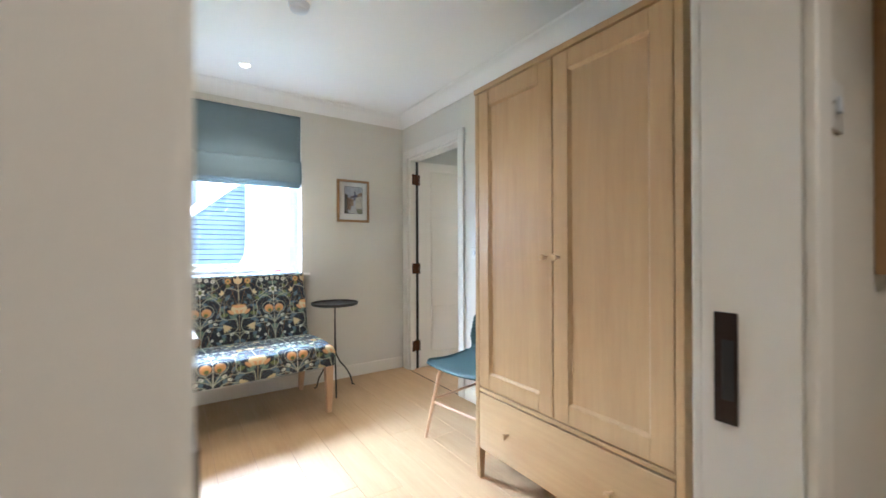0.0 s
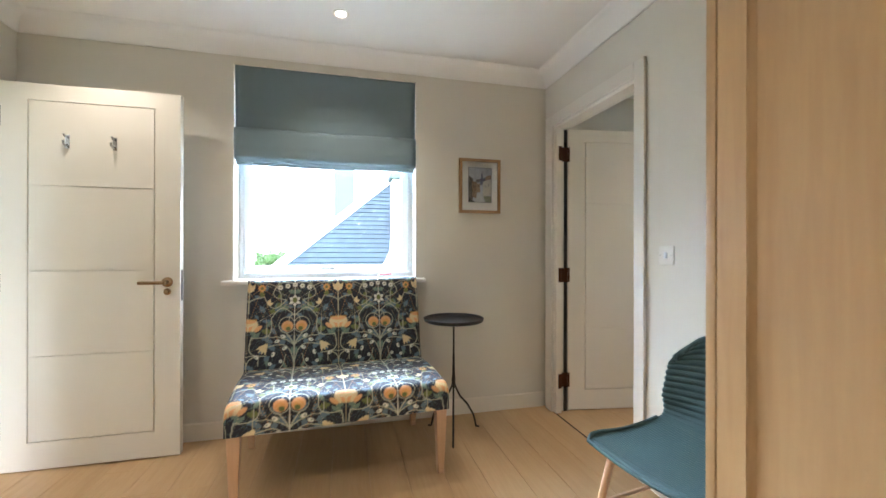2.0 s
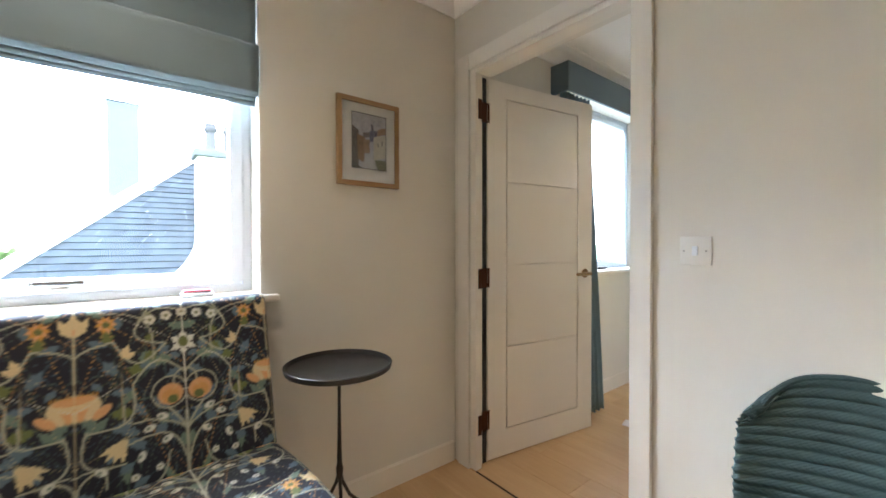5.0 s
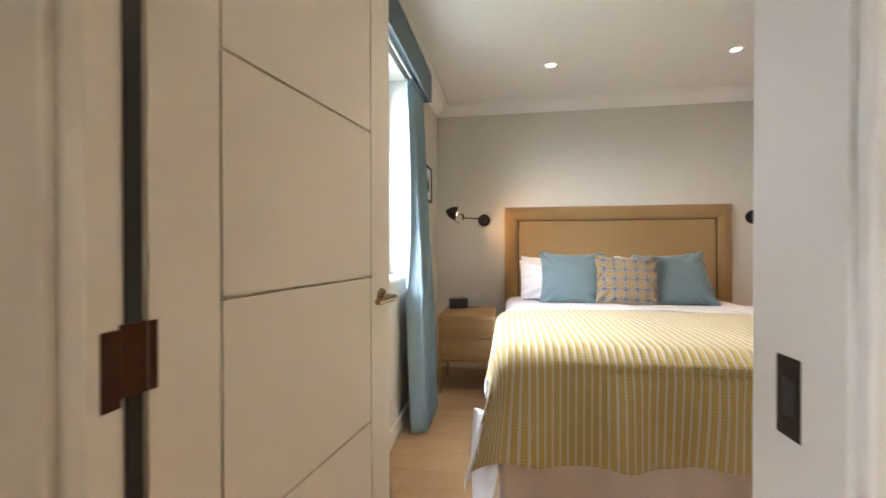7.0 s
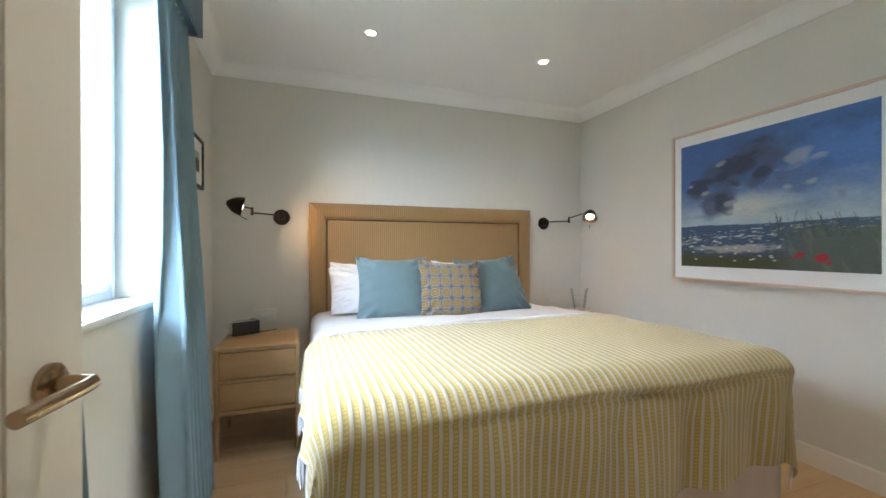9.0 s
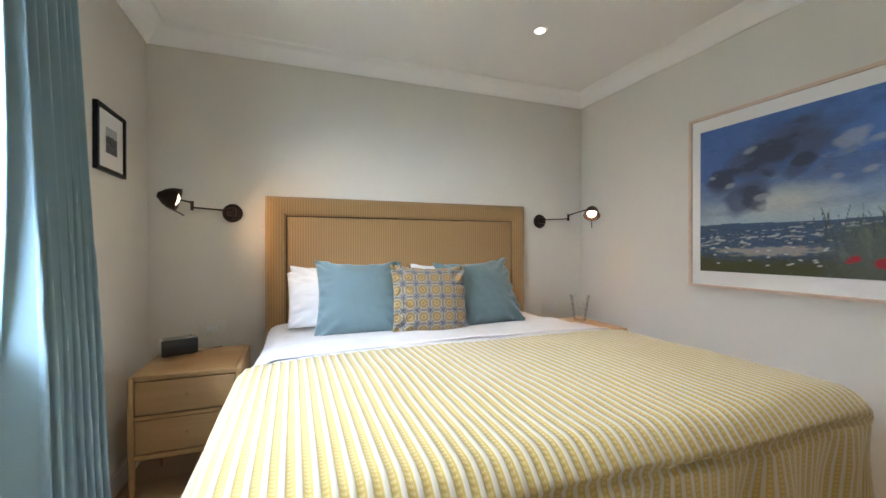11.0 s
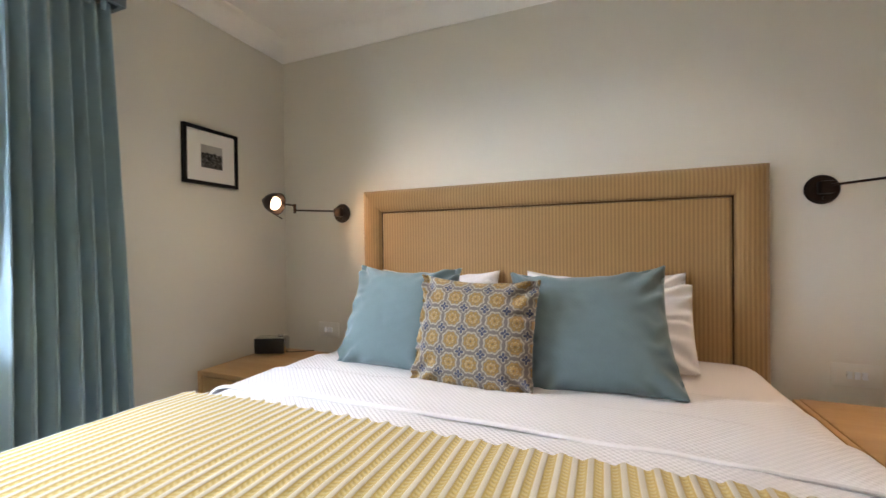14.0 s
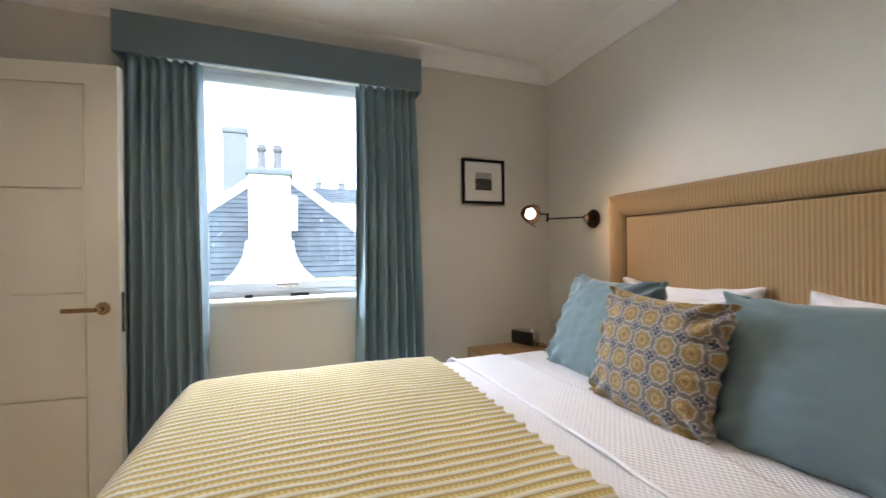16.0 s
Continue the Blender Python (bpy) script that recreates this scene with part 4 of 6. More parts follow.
def wardrobe(m):
    """Local origin at the front foot by the doorway: x into its depth, y along its width."""
    ob = thing("wardrobe", "pale ash two-door wardrobe with a drawer and round knobs", "wardrobe", m)
    D, W, H = 0.580, 0.985, 1.935
    t = 0.026
    for y0, y1 in ((0.0, t), (W - t, W)):
        bm = rounded(0.0, D, y0, y1, 0.145, H - 0.026, 0.003)
        part("side_panel", bm, ASH, ob)
        for x0, x1 in ((0.0, 0.04), (D - 0.04, D)):
            bm = bmesh.new()
            yc = (y0 + y1) / 2
            for z, hx, hy in ((0.0, 0.012, 0.012), (0.146, 0.020, 0.0128)):
                for dx, dy in ((-1, -1), (1, -1), (1, 1), (-1, 1)):
                    bm.verts.new(((x0 + x1) / 2 + dx * hx, yc + dy * hy, z))
            bm.verts.ensure_lookup_table()
            v = bm.verts
            for q in ((0, 1, 5, 4), (1, 2, 6, 5), (2, 3, 7, 6), (3, 0, 4, 7), (0, 3, 2, 1), (4, 5, 6, 7)):
                bm.faces.new([v[k] for k in q])
            part("leg", bm, ASH, ob)
    part("top_panel", rounded(-0.006, D, -0.004, W + 0.004, H - 0.026, H, 0.005), ASHH, ob)
    part("bottom_panel", rounded(0.01, D, t, W - t, 0.150, 0.170, 0.002), ASHH, ob)
    part("back_panel", rounded(D - 0.012, D - 0.002, t, W - t, 0.150, H - 0.026, 0.001), ASH, ob)
    part("shelf", rounded(0.012, D - 0.012, t, W - t, 0.435, 0.457, 0.003), ASHH, ob)
    part("rail", rounded(0.002, 0.022, t, W - t, 0.437, 0.455, 0.003), ASHH, ob)
    mid = W / 2
    for side, (y0, y1) in enumerate(((t + 0.002, mid - 0.0015), (mid + 0.0015, W - t - 0.002))):
        door = new("door", None)
        door.parent = ob
        z0, z1, s = 0.462, H - 0.030, 0.074
        bm = bmesh.new()
        for a in ((y0, y0 + s, z0, z1), (y1 - s, y1, z0, z1)):
            box(bm, 0.0, 0.020, a[0], a[1], a[2], a[3])
        for a in ((y0 + s, y1 - s, z0, z0 + s), (y0 + s, y1 - s, z1 - s, z1)):
            box(bm, 0.0, 0.020, a[0], a[1], a[2], a[3])
        bmesh.ops.bevel(bm, geom=bm.edges[:], offset=0.0025, segments=2, affect="EDGES")
        part("door_frame", bm, ASH, door)
        # Sloped moulding round the recessed panel.
        ia, ib, ja, jb = y0 + s, y1 - s, z0 + s, z1 - s
        bm = bmesh.new()
        k = 0.010
        outer = [(0.003, ia, ja), (0.003, ib, ja), (0.003, ib, jb), (0.003, ia, jb)]
        inner = [(0.013, ia + k, ja + k), (0.013, ib - k, ja + k), (0.013, ib - k, jb - k), (0.013, ia + k, jb - k)]
        vo, vi = [bm.verts.new(p) for p in outer], [bm.verts.new(p) for p in inner]
        for i in range(4):
            bm.faces.new((vo[i], vo[(i + 1) % 4], vi[(i + 1) % 4], vi[i]))
        part("moulding", bm, ASH, door, smooth=False)
        bm = bmesh.new()
        box(bm, 0.0125, 0.018, ia, ib, ja, jb)
        part("door_panel", bm, ASH, door)
        ky = (y1 - 0.030) if side == 0 else (y0 + 0.030)
        part("knob", lathe([(0.0, 0.0), (0.006, 0.0), (0.0065, 0.016), (0.013, 0.026), (0.014, 0.032), (0.010, 0.037), (0.0, 0.038)], 18, None, Matrix.Translation((0.0, ky, 1.105)) @ pose(0, 0, 0, 0, -90, 0)), ASHH, door, "turned ash knob")
    drawer = new("drawer", None)
    drawer.parent = ob
    part("drawer_front", rounded(0.0, 0.020, t + 0.003, W - t - 0.003, 0.160, 0.430, 0.003), ASHH, drawer)
    for ky in (0.235, W - 0.235):
        part("knob", lathe([(0.0, 0.0), (0.006, 0.0), (0.0065, 0.016), (0.013, 0.026), (0.014, 0.032), (0.010, 0.037), (0.0, 0.038)], 18, None, Matrix.Translation((0.0, ky, 0.297)) @ pose(0, 0, 0, 0, -90, 0)), ASHH, drawer, "turned ash knob")
    return ob


wardrobe(pose(1.868, 0.923, 0))

WICKER = cloth("teal_lacquered_wicker", (0.060, 0.102, 0.105), 0.5, 600.0, 0.2, 0.0, 0.5, 12.0)


def woven_chair(m):
    """Seat shell woven over cord, front towards -x, on splayed ash legs."""
    ob = thing("woven_chair", "teal woven shell chair on slim ash legs", "chair", m)
    nu, nv = 44, 300
    S, PITCH, R = 0.825, 0.0262, 0.14

    def shell(u, v):
        # v runs from the front lip over the seat, up the back to its top edge; cords lie across it.
        a = (u - 0.5) * 2
        s = v * S
        if s < 0.40:
            x, z = -0.20 + s, 0.445 - 0.022 * math.sin(math.pi * s / 0.42)
            if s < 0.03:
                z -= 0.016 * (1 - s / 0.03) ** 2
        elif s < 0.52:
            turn = (s - 0.40) / 0.12 * radians(78)
            r = 0.12 / radians(78)
            x, z = 0.20 + r * math.sin(turn), 0.4415 + r * (1 - math.cos(turn))
        else:
            x, z = 0.20 + 0.0881 * 0.978 + (s - 0.52) * math.cos(radians(78)), 0.4415 + 0.0881 * 0.792 + (s - 0.52) * math.sin(radians(78))
        up = min(1.0, max(0.0, (s - 0.40) / 0.15))
        cord = abs(math.cos(math.pi * s / PITCH)) ** 0.7
        half = 0.250 - 0.014 * max(0.0, s - 0.50) / 0.40 + 0.004 * up * cord
        if s < 0.10:
            half *= 0.86 + 0.14 * math.sin(s / 0.10 * math.pi / 2)
        k = max(0.0, (s - S + R) / R)
        half -= 0.030 * k * k
        y = a * half
        x -= 0.07 * up * a * a
        z += 0.018 * (1 - up) * a * a - 0.020 * up * a * a * max(0.0, s - 0.55) / 0.27 - 0.085 * k * abs(a) ** 5
        sway = 0.0012 * math.sin(u * 31 + s * 90)
        return (x - (0.0075 * cord + sway) * up, y, z + 0.0012 * (1 - up) * math.cos(2 * math.pi * s / 0.0131))

    solid(part("shell", sheet(shell, nu, nv), WICKER, ob, "teal lacquered wicker woven in ridges", angle=75), 0.013)
    top = [shell(k / 24, 1.0) for k in range(25)]
    part("rim", tube(top, 0.008, 8), WICKER, ob, "rounded wicker top rim")
    edge = [shell(0.0, 0.47 * (1 - k / 30)) for k in range(31)] + [shell(k / 20, 0.0) for k in range(1, 20)] + [shell(1.0, 0.47 * k / 30) for k in range(31)]
    part("rim", tube(edge, 0.008, 8), WICKER, ob, "braided wicker seat rim")
    feet = {}
    for sx, top, foot in ((-1, (-0.135, 0.165, 0.425), (-0.215, 0.215, 0.0)), (-1, (-0.135, -0.165, 0.425), (-0.215, -0.215, 0.0)), (1, (0.17, 0.165, 0.425), (0.265, 0.215, 0.0)), (1, (0.17, -0.165, 0.425), (0.265, -0.215, 0.0))):
        part("leg", tube([foot, [(p + q) / 2 for p, q in zip(top, foot)], top], 0.012, 12, None, [0.0095, 0.0125, 0.0135]), LEGWOOD, ob, "slim round ash leg")
        feet[(sx, top[1] > 0)] = [(p + q) / 2 for p, q in zip(top, foot)]
    part("stretcher", tube([feet[(-1, True)], feet[(-1, False)]], 0.0075, 10), LEGWOOD, ob)
    low = {k: [a, b, c + 0.02] for k, (a, b, c) in feet.items()}
    part("stretcher", tube([low[(-1, True)], low[(1, True)]], 0.0075, 10), LEGWOOD, ob)
    part("stretcher", tube([low[(-1, False)], low[(1, False)]], 0.0075, 10), LEGWOOD, ob)
    return ob


woven_chair(pose(2.123, 2.224, 0, 0, 0, 9))


def roman_blind():
    ob = thing("roman_blind", "slate blue linen roman blind, half lowered", "blind", pose(0, 0, 0))
    x0, x1, top = 0.384, 1.497, 2.263
    prof = [(3.800, top), (3.806, 2.10), (3.812, 1.96), (3.808, 1.882), (3.786, 1.876), (3.772, 1.864), (3.770, 1.76), (3.776, 1.700), (3.790, 1.688), (3.806, 1.695), (3.812, 1.72)]

    def at(u, v):
        k = v * (len(prof) - 1)
        i = min(int(k), len(prof) - 2)
        f = k - i
        y, z = (prof[i][j] * (1 - f) + prof[i + 1][j] * f for j in (0, 1))
        w = 0.0025 * math.sin(u * 9 + z * 5) * min(1, v * 3)
        return (x0 + (x1 - x0) * u, y + w, z - 0.004 * math.sin(math.pi * u) * v)

    solid(part("cloth_panel", sheet(at, 30, 60), BLIND, ob, angle=60), 0.004)
    for k, z in enumerate((1.690, 1.676, 1.662)):
        def fold(u, v, z=z, k=k):
            a = v * math.pi
            return (x0 + 0.003 + (x1 - x0 - 0.006) * u, 3.800 + 0.012 * k - 0.011 * math.sin(a), z + 0.016 - 0.020 * v + 0.003 * math.sin(u * 7 + k))
        solid(part("fold", sheet(fold, 20, 8), BLIND, ob), 0.003)
    part("headrail", rounded(x0, x1, 3.812, 3.850, top - 0.03, top, 0.003), WHITE, ob)
    return ob


roman_blind()


def picture(name, label, m, w, h, frame_w, depth, frame_mat, mount, art_fn, res, parts_label="", art_mat=None):
    """A framed picture lying in local x (width) and z (height), hung with its back at y = 0 and its face towards -y."""
    ob = thing(name, label, "picture", m)
    bm = bmesh.new()
    outer = [(-w / 2, 0), (w / 2, 0), (w / 2, h), (-w / 2, h)]
    for i in range(4):
        (xa, za), (xb, zb) = outer[i], outer[(i + 1) % 4]
        f = frame_w
        cx, cz = 0.0, h / 2
        def inn(x, z):
            return (x - math.copysign(f, x - cx), z - math.copysign(f, z - cz))
        (xc, zc), (xd, zd) = inn(xb, zb), inn(xa, za)
        vs = [bm.verts.new((x, y, z)) for y in (-0.001, -depth) for x, z in ((xa, za), (xb, zb), (xc, zc), (xd, zd))]
        for q in ((4, 5, 6, 7), (0, 3, 2, 1), (0, 1, 5, 4), (2, 3, 7, 6)):
            bm.faces.new([vs[k] for k in q])
    part("frame_moulding", bm, frame_mat, ob, smooth=False)
    ml, mr, mb, mt = mount
    bm = bmesh.new()
    x0, x1, z0, z1 = -w / 2 + frame_w, w / 2 - frame_w, frame_w, h - frame_w
    y = -depth * 0.55
    box(bm, x0 - 0.002, x1 + 0.002, y, y + 0.004, z0 - 0.002, z1 + 0.002)
    part("mount", bm, MOUNT, ob, "white mount board")
    ax0, ax1, az0, az1 = x0 + ml, x1 - mr, z0 + mb, z1 - mt
    nu, nv = res
    su, sv = np.meshgrid(np.linspace(0, 1, nu + 1), np.linspace(0, 1, nv + 1), indexing="ij")
    bm = sheet(lambda u, v: (ax0 + (ax1 - ax0) * u, y - 0.003, az0 + (az1 - az0) * v), nu, nv)
    art = part("art", bm, art_mat or PRINT, ob, parts_label)
    dyed(art, art_fn(su, sv).reshape(-1, 3))
    return ob


street = picture("framed_watercolour", "small street watercolour in a plain oak frame", pose(1.950, 3.779, 1.388), 0.300, 0.378, 0.020, 0.022, FRAMEWOOD, (0.045, 0.045, 0.055, 0.040), street_watercolour, (84, 120), "loose watercolour of a village street")
bm = bmesh.new()
box(bm, -0.128, 0.128, -0.0175, -0.0160, 0.022, 0.356)
part("glazing", bm, GLASS, street, "picture glass").visible_shadow = False


def wall_plate(name, label, m, w=0.086, h=0.086, rockers=1, sockets=0):
    """A flat accessory plate: local x width, z height, face towards -y."""
    ob = thing(name, label, "switch" if not sockets else "socket", m)
    part("plate", rounded(-w / 2, w / 2, -0.005, 0.0, -h / 2, h / 2, 0.002), PLATE, ob)
    for k in range(rockers):
        x = (k - (rockers - 1) / 2) * 0.022
        bm = rounded(x - 0.0075, x + 0.0075, -0.012, -0.006, -0.014, 0.014, 0.0015)
        for v in bm.verts:
            if v.co.y < -0.009:
                v.co.y += 0.06 * v.co.z
        part("rocker", bm, UPVC, ob, "white rocker switch")
    for k in range(sockets):
        x = (k - (sockets - 1) / 2) * 0.064
        for dx, dz in ((0, 0.010), (-0.011, -0.010), (0.011, -0.010)):
            part("pin_hole", rounded(x + dx - 0.003, x + dx + 0.003, -0.0076, -0.0065, dz - 0.004, dz + 0.004, 0.0004, 1), BLACKGLOSS, ob)
    for x in (-0.030, 0.030):
        if not sockets:
            part("screw", lathe([(0.0, 0.0), (0.0028, 0.0), (0.0022, 0.0012), (0.0, 0.0014)], 10, None, Matrix.Translation((x, -0.007, 0)) @ pose(0, 0, 0, 90, 0, 0)), CHROME, ob)
    return ob


wall_plate("light_switch", "single white light switch on the wall", pose(2.4595, 2.650, 1.111, 0, 0, -90))
wall_plate("wall_socket", "white double wall socket above the skirting", pose(2.4595, 2.545, 0.325, 0, 0, -90), 0.146, 0.086, 0, 2)

# ---- bedroom ----
BED_Y0, BED_Y1, BED_Z, FOOT = 1.32, 3.18, 0.685, 3.63


def ribbed():
    n = Nodes("ribbed_gold_upholstery")
    x, y, z = n.split(n.coord())
    big = n.noise(n.coord(), 5.0, 3.0)
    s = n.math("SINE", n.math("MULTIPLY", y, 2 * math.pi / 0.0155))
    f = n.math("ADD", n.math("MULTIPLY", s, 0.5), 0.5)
    n.bump(n.math("ADD", f, n.math("MULTIPLY", n.noise(n.coord(), 300.0, 2.0), 0.5)), 0.32, 0.003)
    # Grooves get a darker gold than the ribs, their shade put into the colour.
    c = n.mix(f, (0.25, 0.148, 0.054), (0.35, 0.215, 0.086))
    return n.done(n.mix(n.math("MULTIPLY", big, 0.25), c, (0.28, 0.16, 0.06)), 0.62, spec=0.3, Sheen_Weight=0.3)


RIB = ribbed()
PIPING = cloth("brown_piping", (0.10, 0.055, 0.022), 0.8)


def bed():
    ob = thing("bed", "double bed with a tall upholstered gold headboard", "bed", pose(0, 0, 0))
    part("base", rounded(FOOT + 0.115, 5.60, 1.38, 3.11, 0.13, 0.40, 0.02, 3), VALANCE, ob, "cream upholstered divan base")
    part("mattress", rounded(FOOT + 0.06, 5.60, 1.36, 3.13, 0.40, 0.645, 0.06, 4), LINEN, ob, "white mattress")
    for x in (FOOT + 0.155, 5.50):
        for y in (1.45, 3.04):
            part("leg", tube([(x, y, 0.0), (x, y, 0.13)], 0.025, 14), LINEN, ob, "short pale bed leg")
    y0, y1, z1, w = 1.322, 3.160, 1.460, 0.122
    board = new("headboard", None)
    board.parent = ob
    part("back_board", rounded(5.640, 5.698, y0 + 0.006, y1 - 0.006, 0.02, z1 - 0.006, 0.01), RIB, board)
    # Padded border with mitred corners: left, top, right.
    prof = [(0.0, 0.0), (-0.010, 0.006), (-0.021, 0.020), (-0.026, 0.05), (-0.026, 0.08), (-0.020, 0.106), (-0.006, 0.120), (0.0, w)]
    line = [((y1, 0.05), (-1, 0)), ((y1, z1), (-1, -1)), ((y0, z1), (1, -1)), ((y0, 0.05), (1, 0))]
    for i in range(3):
        bm = bmesh.new()
        rows = []
        for (y, z), (dy, dz) in (line[i], line[i + 1]):
            rows.append([bm.verts.new((5.642 + o, y + dy * q, z + dz * q)) for o, q in prof])
        for k in range(len(prof) - 1):
            bm.faces.new((rows[0][k], rows[1][k], rows[1][k + 1], rows[0][k + 1]))
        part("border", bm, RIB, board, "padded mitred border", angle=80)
    bm = bmesh.new()
    iy0, iy1, iz = y0 + w, y1 - w, z1 - w
    tube([(5.634, iy0, 0.30), (5.634, iy0, iz), (5.634, iy1, iz), (5.634, iy1, 0.30)], 0.0048, 8, bm)
    part("piping", bm, PIPING, board, "dark piped seam")
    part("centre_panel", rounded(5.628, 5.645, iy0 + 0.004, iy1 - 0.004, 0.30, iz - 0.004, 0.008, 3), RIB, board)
    return ob


bed()


def draped(u, v, x_head, x_foot, side0, side1, foot_drop, side_drop, lift, seed, ripple=0.018, bulge=0.035, r=0.085, squash=1.0, foot=1.0):
    """A place on a cloth lying on the bed: u along x from the head end over the foot, v across; it falls over the foot and the sides."""
    length = (x_head - x_foot) + foot_drop
    wide = (side1 - side0) + 2 * side_drop
    s, w = u * length, (v - 0.5) * wide
    flat, half, mid = x_head - x_foot, (side1 - side0) / 2, (side0 + side1) / 2
    da, db = max(0.0, s - flat + r), max(0.0, abs(w) - half + r)
    sgn = math.copysign(1.0, w)
    d = math.hypot(da, db)
    cx, cy = x_head - min(s, flat - r), mid + math.copysign(min(abs(w), half - r), w)
    k = min(1.0, (s / flat)) if flat > 0 else 1.0
    puff = bulge * (1 - min(1.0, abs(w) / half) ** 4) * (0.6 + 0.4 * math.sin(math.pi * min(1.0, k)))
    soft = 0.006 * noise.noise((cx * 3.1 + seed, cy * 3.3, seed)) + 0.003 * noise.noise((cx * 9 + seed, cy * 8, seed * 2))
    z = BED_Z + lift + puff + soft
    if d <= 0:
        return Vector((cx, cy, z))
    arc = r * math.pi / 2
    out, down = (r * math.sin(d / r), r * (1 - math.cos(d / r))) if d < arc else (r, r + d - arc)
    fall = min(1.0, max(0.0, d - arc) / 0.12)
    along = cy * 1.0 if da > db else cx
    rip = ripple * fall * (math.sin(along * 21 + seed) + 0.6 * math.sin(along * 37 + 2 * seed) + 0.5 * noise.noise((along * 6, seed, d * 4)))
    dx, dy = da / d, db / d
    out += rip + 0.05 * max(0.0, d - arc) * (squash * dy * dy + foot * dx * dx)
    return Vector((cx - dx * out, cy + sgn * dy * out, max(z - down, 0.012 + lift * 0.5 + 0.004 * math.sin(along * 40))))


def waffle():
    n = Nodes("white_waffle_cotton")
    x, y, z = n.split(n.coord(kind="UV"))
    k = 2 * math.pi / 0.017
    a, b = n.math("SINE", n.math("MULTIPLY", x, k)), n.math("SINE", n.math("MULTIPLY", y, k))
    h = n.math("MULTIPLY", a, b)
    big = n.noise(n.coord(), 3.0, 2.0)
    n.bump(n.math("ADD", h, n.math("MULTIPLY", big, 0.3)), 0.30, 0.003)
    # The weave's hollows are tinted darker than its ridges, as shade in the colour.
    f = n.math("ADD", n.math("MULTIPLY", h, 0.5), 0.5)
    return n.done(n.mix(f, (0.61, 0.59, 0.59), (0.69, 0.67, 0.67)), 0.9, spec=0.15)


def striped():
    n = Nodes("yellow_cream_striped_wool")
    x, y, z = n.split(n.coord(kind="UV"))
    ph = n.math("FRACT", n.math("DIVIDE", y, 0.029))
    d = n.math("ABSOLUTE", n.math("SUBTRACT", ph, 0.5))
    stripe = n.math("MULTIPLY", n.math("SUBTRACT", d, 0.275), 16.0, clamp=True)
    rung = n.math("ADD", n.math("MULTIPLY", n.math("SINE", n.math("MULTIPLY", x, 2 * math.pi / 0.0125)), 0.5), 0.5)
    side = n.math("MULTIPLY", n.math("SUBTRACT", 0.16, n.math("ABSOLUTE", n.math("SUBTRACT", d, 0.08))), 9.0, clamp=True)
    tuft = n.math("MULTIPLY", rung, side)
    fuzz = n.noise(n.coord(kind="UV"), 420.0, 3.0)
    big = n.noise(n.coord(), 5.0, 2.0)
    yellow = n.mix(n.math("MULTIPLY", tuft, 0.8), (0.40, 0.285, 0.075), (0.53, 0.43, 0.19))
    c = n.mix(stripe, yellow, (0.50, 0.47, 0.38))
    c = n.mix(n.math("MULTIPLY", fuzz, 0.14), c, (0.36, 0.29, 0.15))
    h = n.math("ADD", n.math("MULTIPLY", stripe, 1.0), n.math("ADD", n.math("MULTIPLY", tuft, 0.6), n.math("MULTIPLY", fuzz, 0.5)))
    n.bump(h, 0.3, 0.004)
    return n.done(n.mix(n.math("MULTIPLY", big, 0.12), c, (0.40, 0.30, 0.10)), 0.95, spec=0.1, Sheen_Weight=0.25)


WAFFLE, STRIPED = waffle(), striped()

# The coverlet covers the bed and falls over the sides and the foot, a corner of it on the floor.
cover = thing("coverlet", "white waffle cotton coverlet draped over the bed", "bedspread", pose(0, 0, 0))


def cover_at(u, v):
    p = draped(u, v, 5.13, FOOT + 0.035, BED_Y0 + 0.02, BED_Y1 - 0.02, 0.03, 0.50, 0.0, 3.0, 0.010, 0.034, 0.11)
    return p


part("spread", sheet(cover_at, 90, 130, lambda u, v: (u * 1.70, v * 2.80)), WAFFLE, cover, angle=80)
# Folded hem across the bed below the pillows.
def hem_at(u, v):
    p = draped(0.0, v, 4.80 + 0.245 * (0.5 - u), FOOT, BED_Y0 + 0.01, BED_Y1 - 0.01, 0.2, 0.20, 0.010, 5.0, 0.012, 0.040, 0.11)
    p.z -= 0.002 * u
    p.z += 0.004 * math.sin(p.y * 16) * (1 - u) - (0.012 if u < 0.001 else 0)
    return p
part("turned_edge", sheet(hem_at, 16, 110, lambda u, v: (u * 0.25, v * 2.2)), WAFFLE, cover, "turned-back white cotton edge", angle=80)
bm = bmesh.new()
pts = [hem_at(1.0, k / 110) for k in range(6, 105)]
tube([p + Vector((-0.004, 0, 0.004)) for p in pts], 0.0055, 8, bm)
part("seam", bm, LINEN, cover, "piped seam")

sheet_ob = thing("fitted_sheet", "white cotton sheet over the head of the mattress", "bed sheet", pose(0, 0, 0))
part("sheet_cloth", sheet(lambda u, v: draped(0.0, v, 5.625 - 0.70 * u, FOOT, BED_Y0 + 0.03, BED_Y1 - 0.03, 0.2, 0.24, -0.020, 8.0, 0.006, 0.020, 0.07), 26, 70), LINEN, sheet_ob, angle=80)

throw = thing("striped_throw", "yellow and cream striped woollen throw over the foot", "throw", pose(0, 0, 0))


THROW_Y0 = BED_Y0 + 0.01
THROW_WIDE = BED_Y1 + 0.03 - THROW_Y0 + 0.33


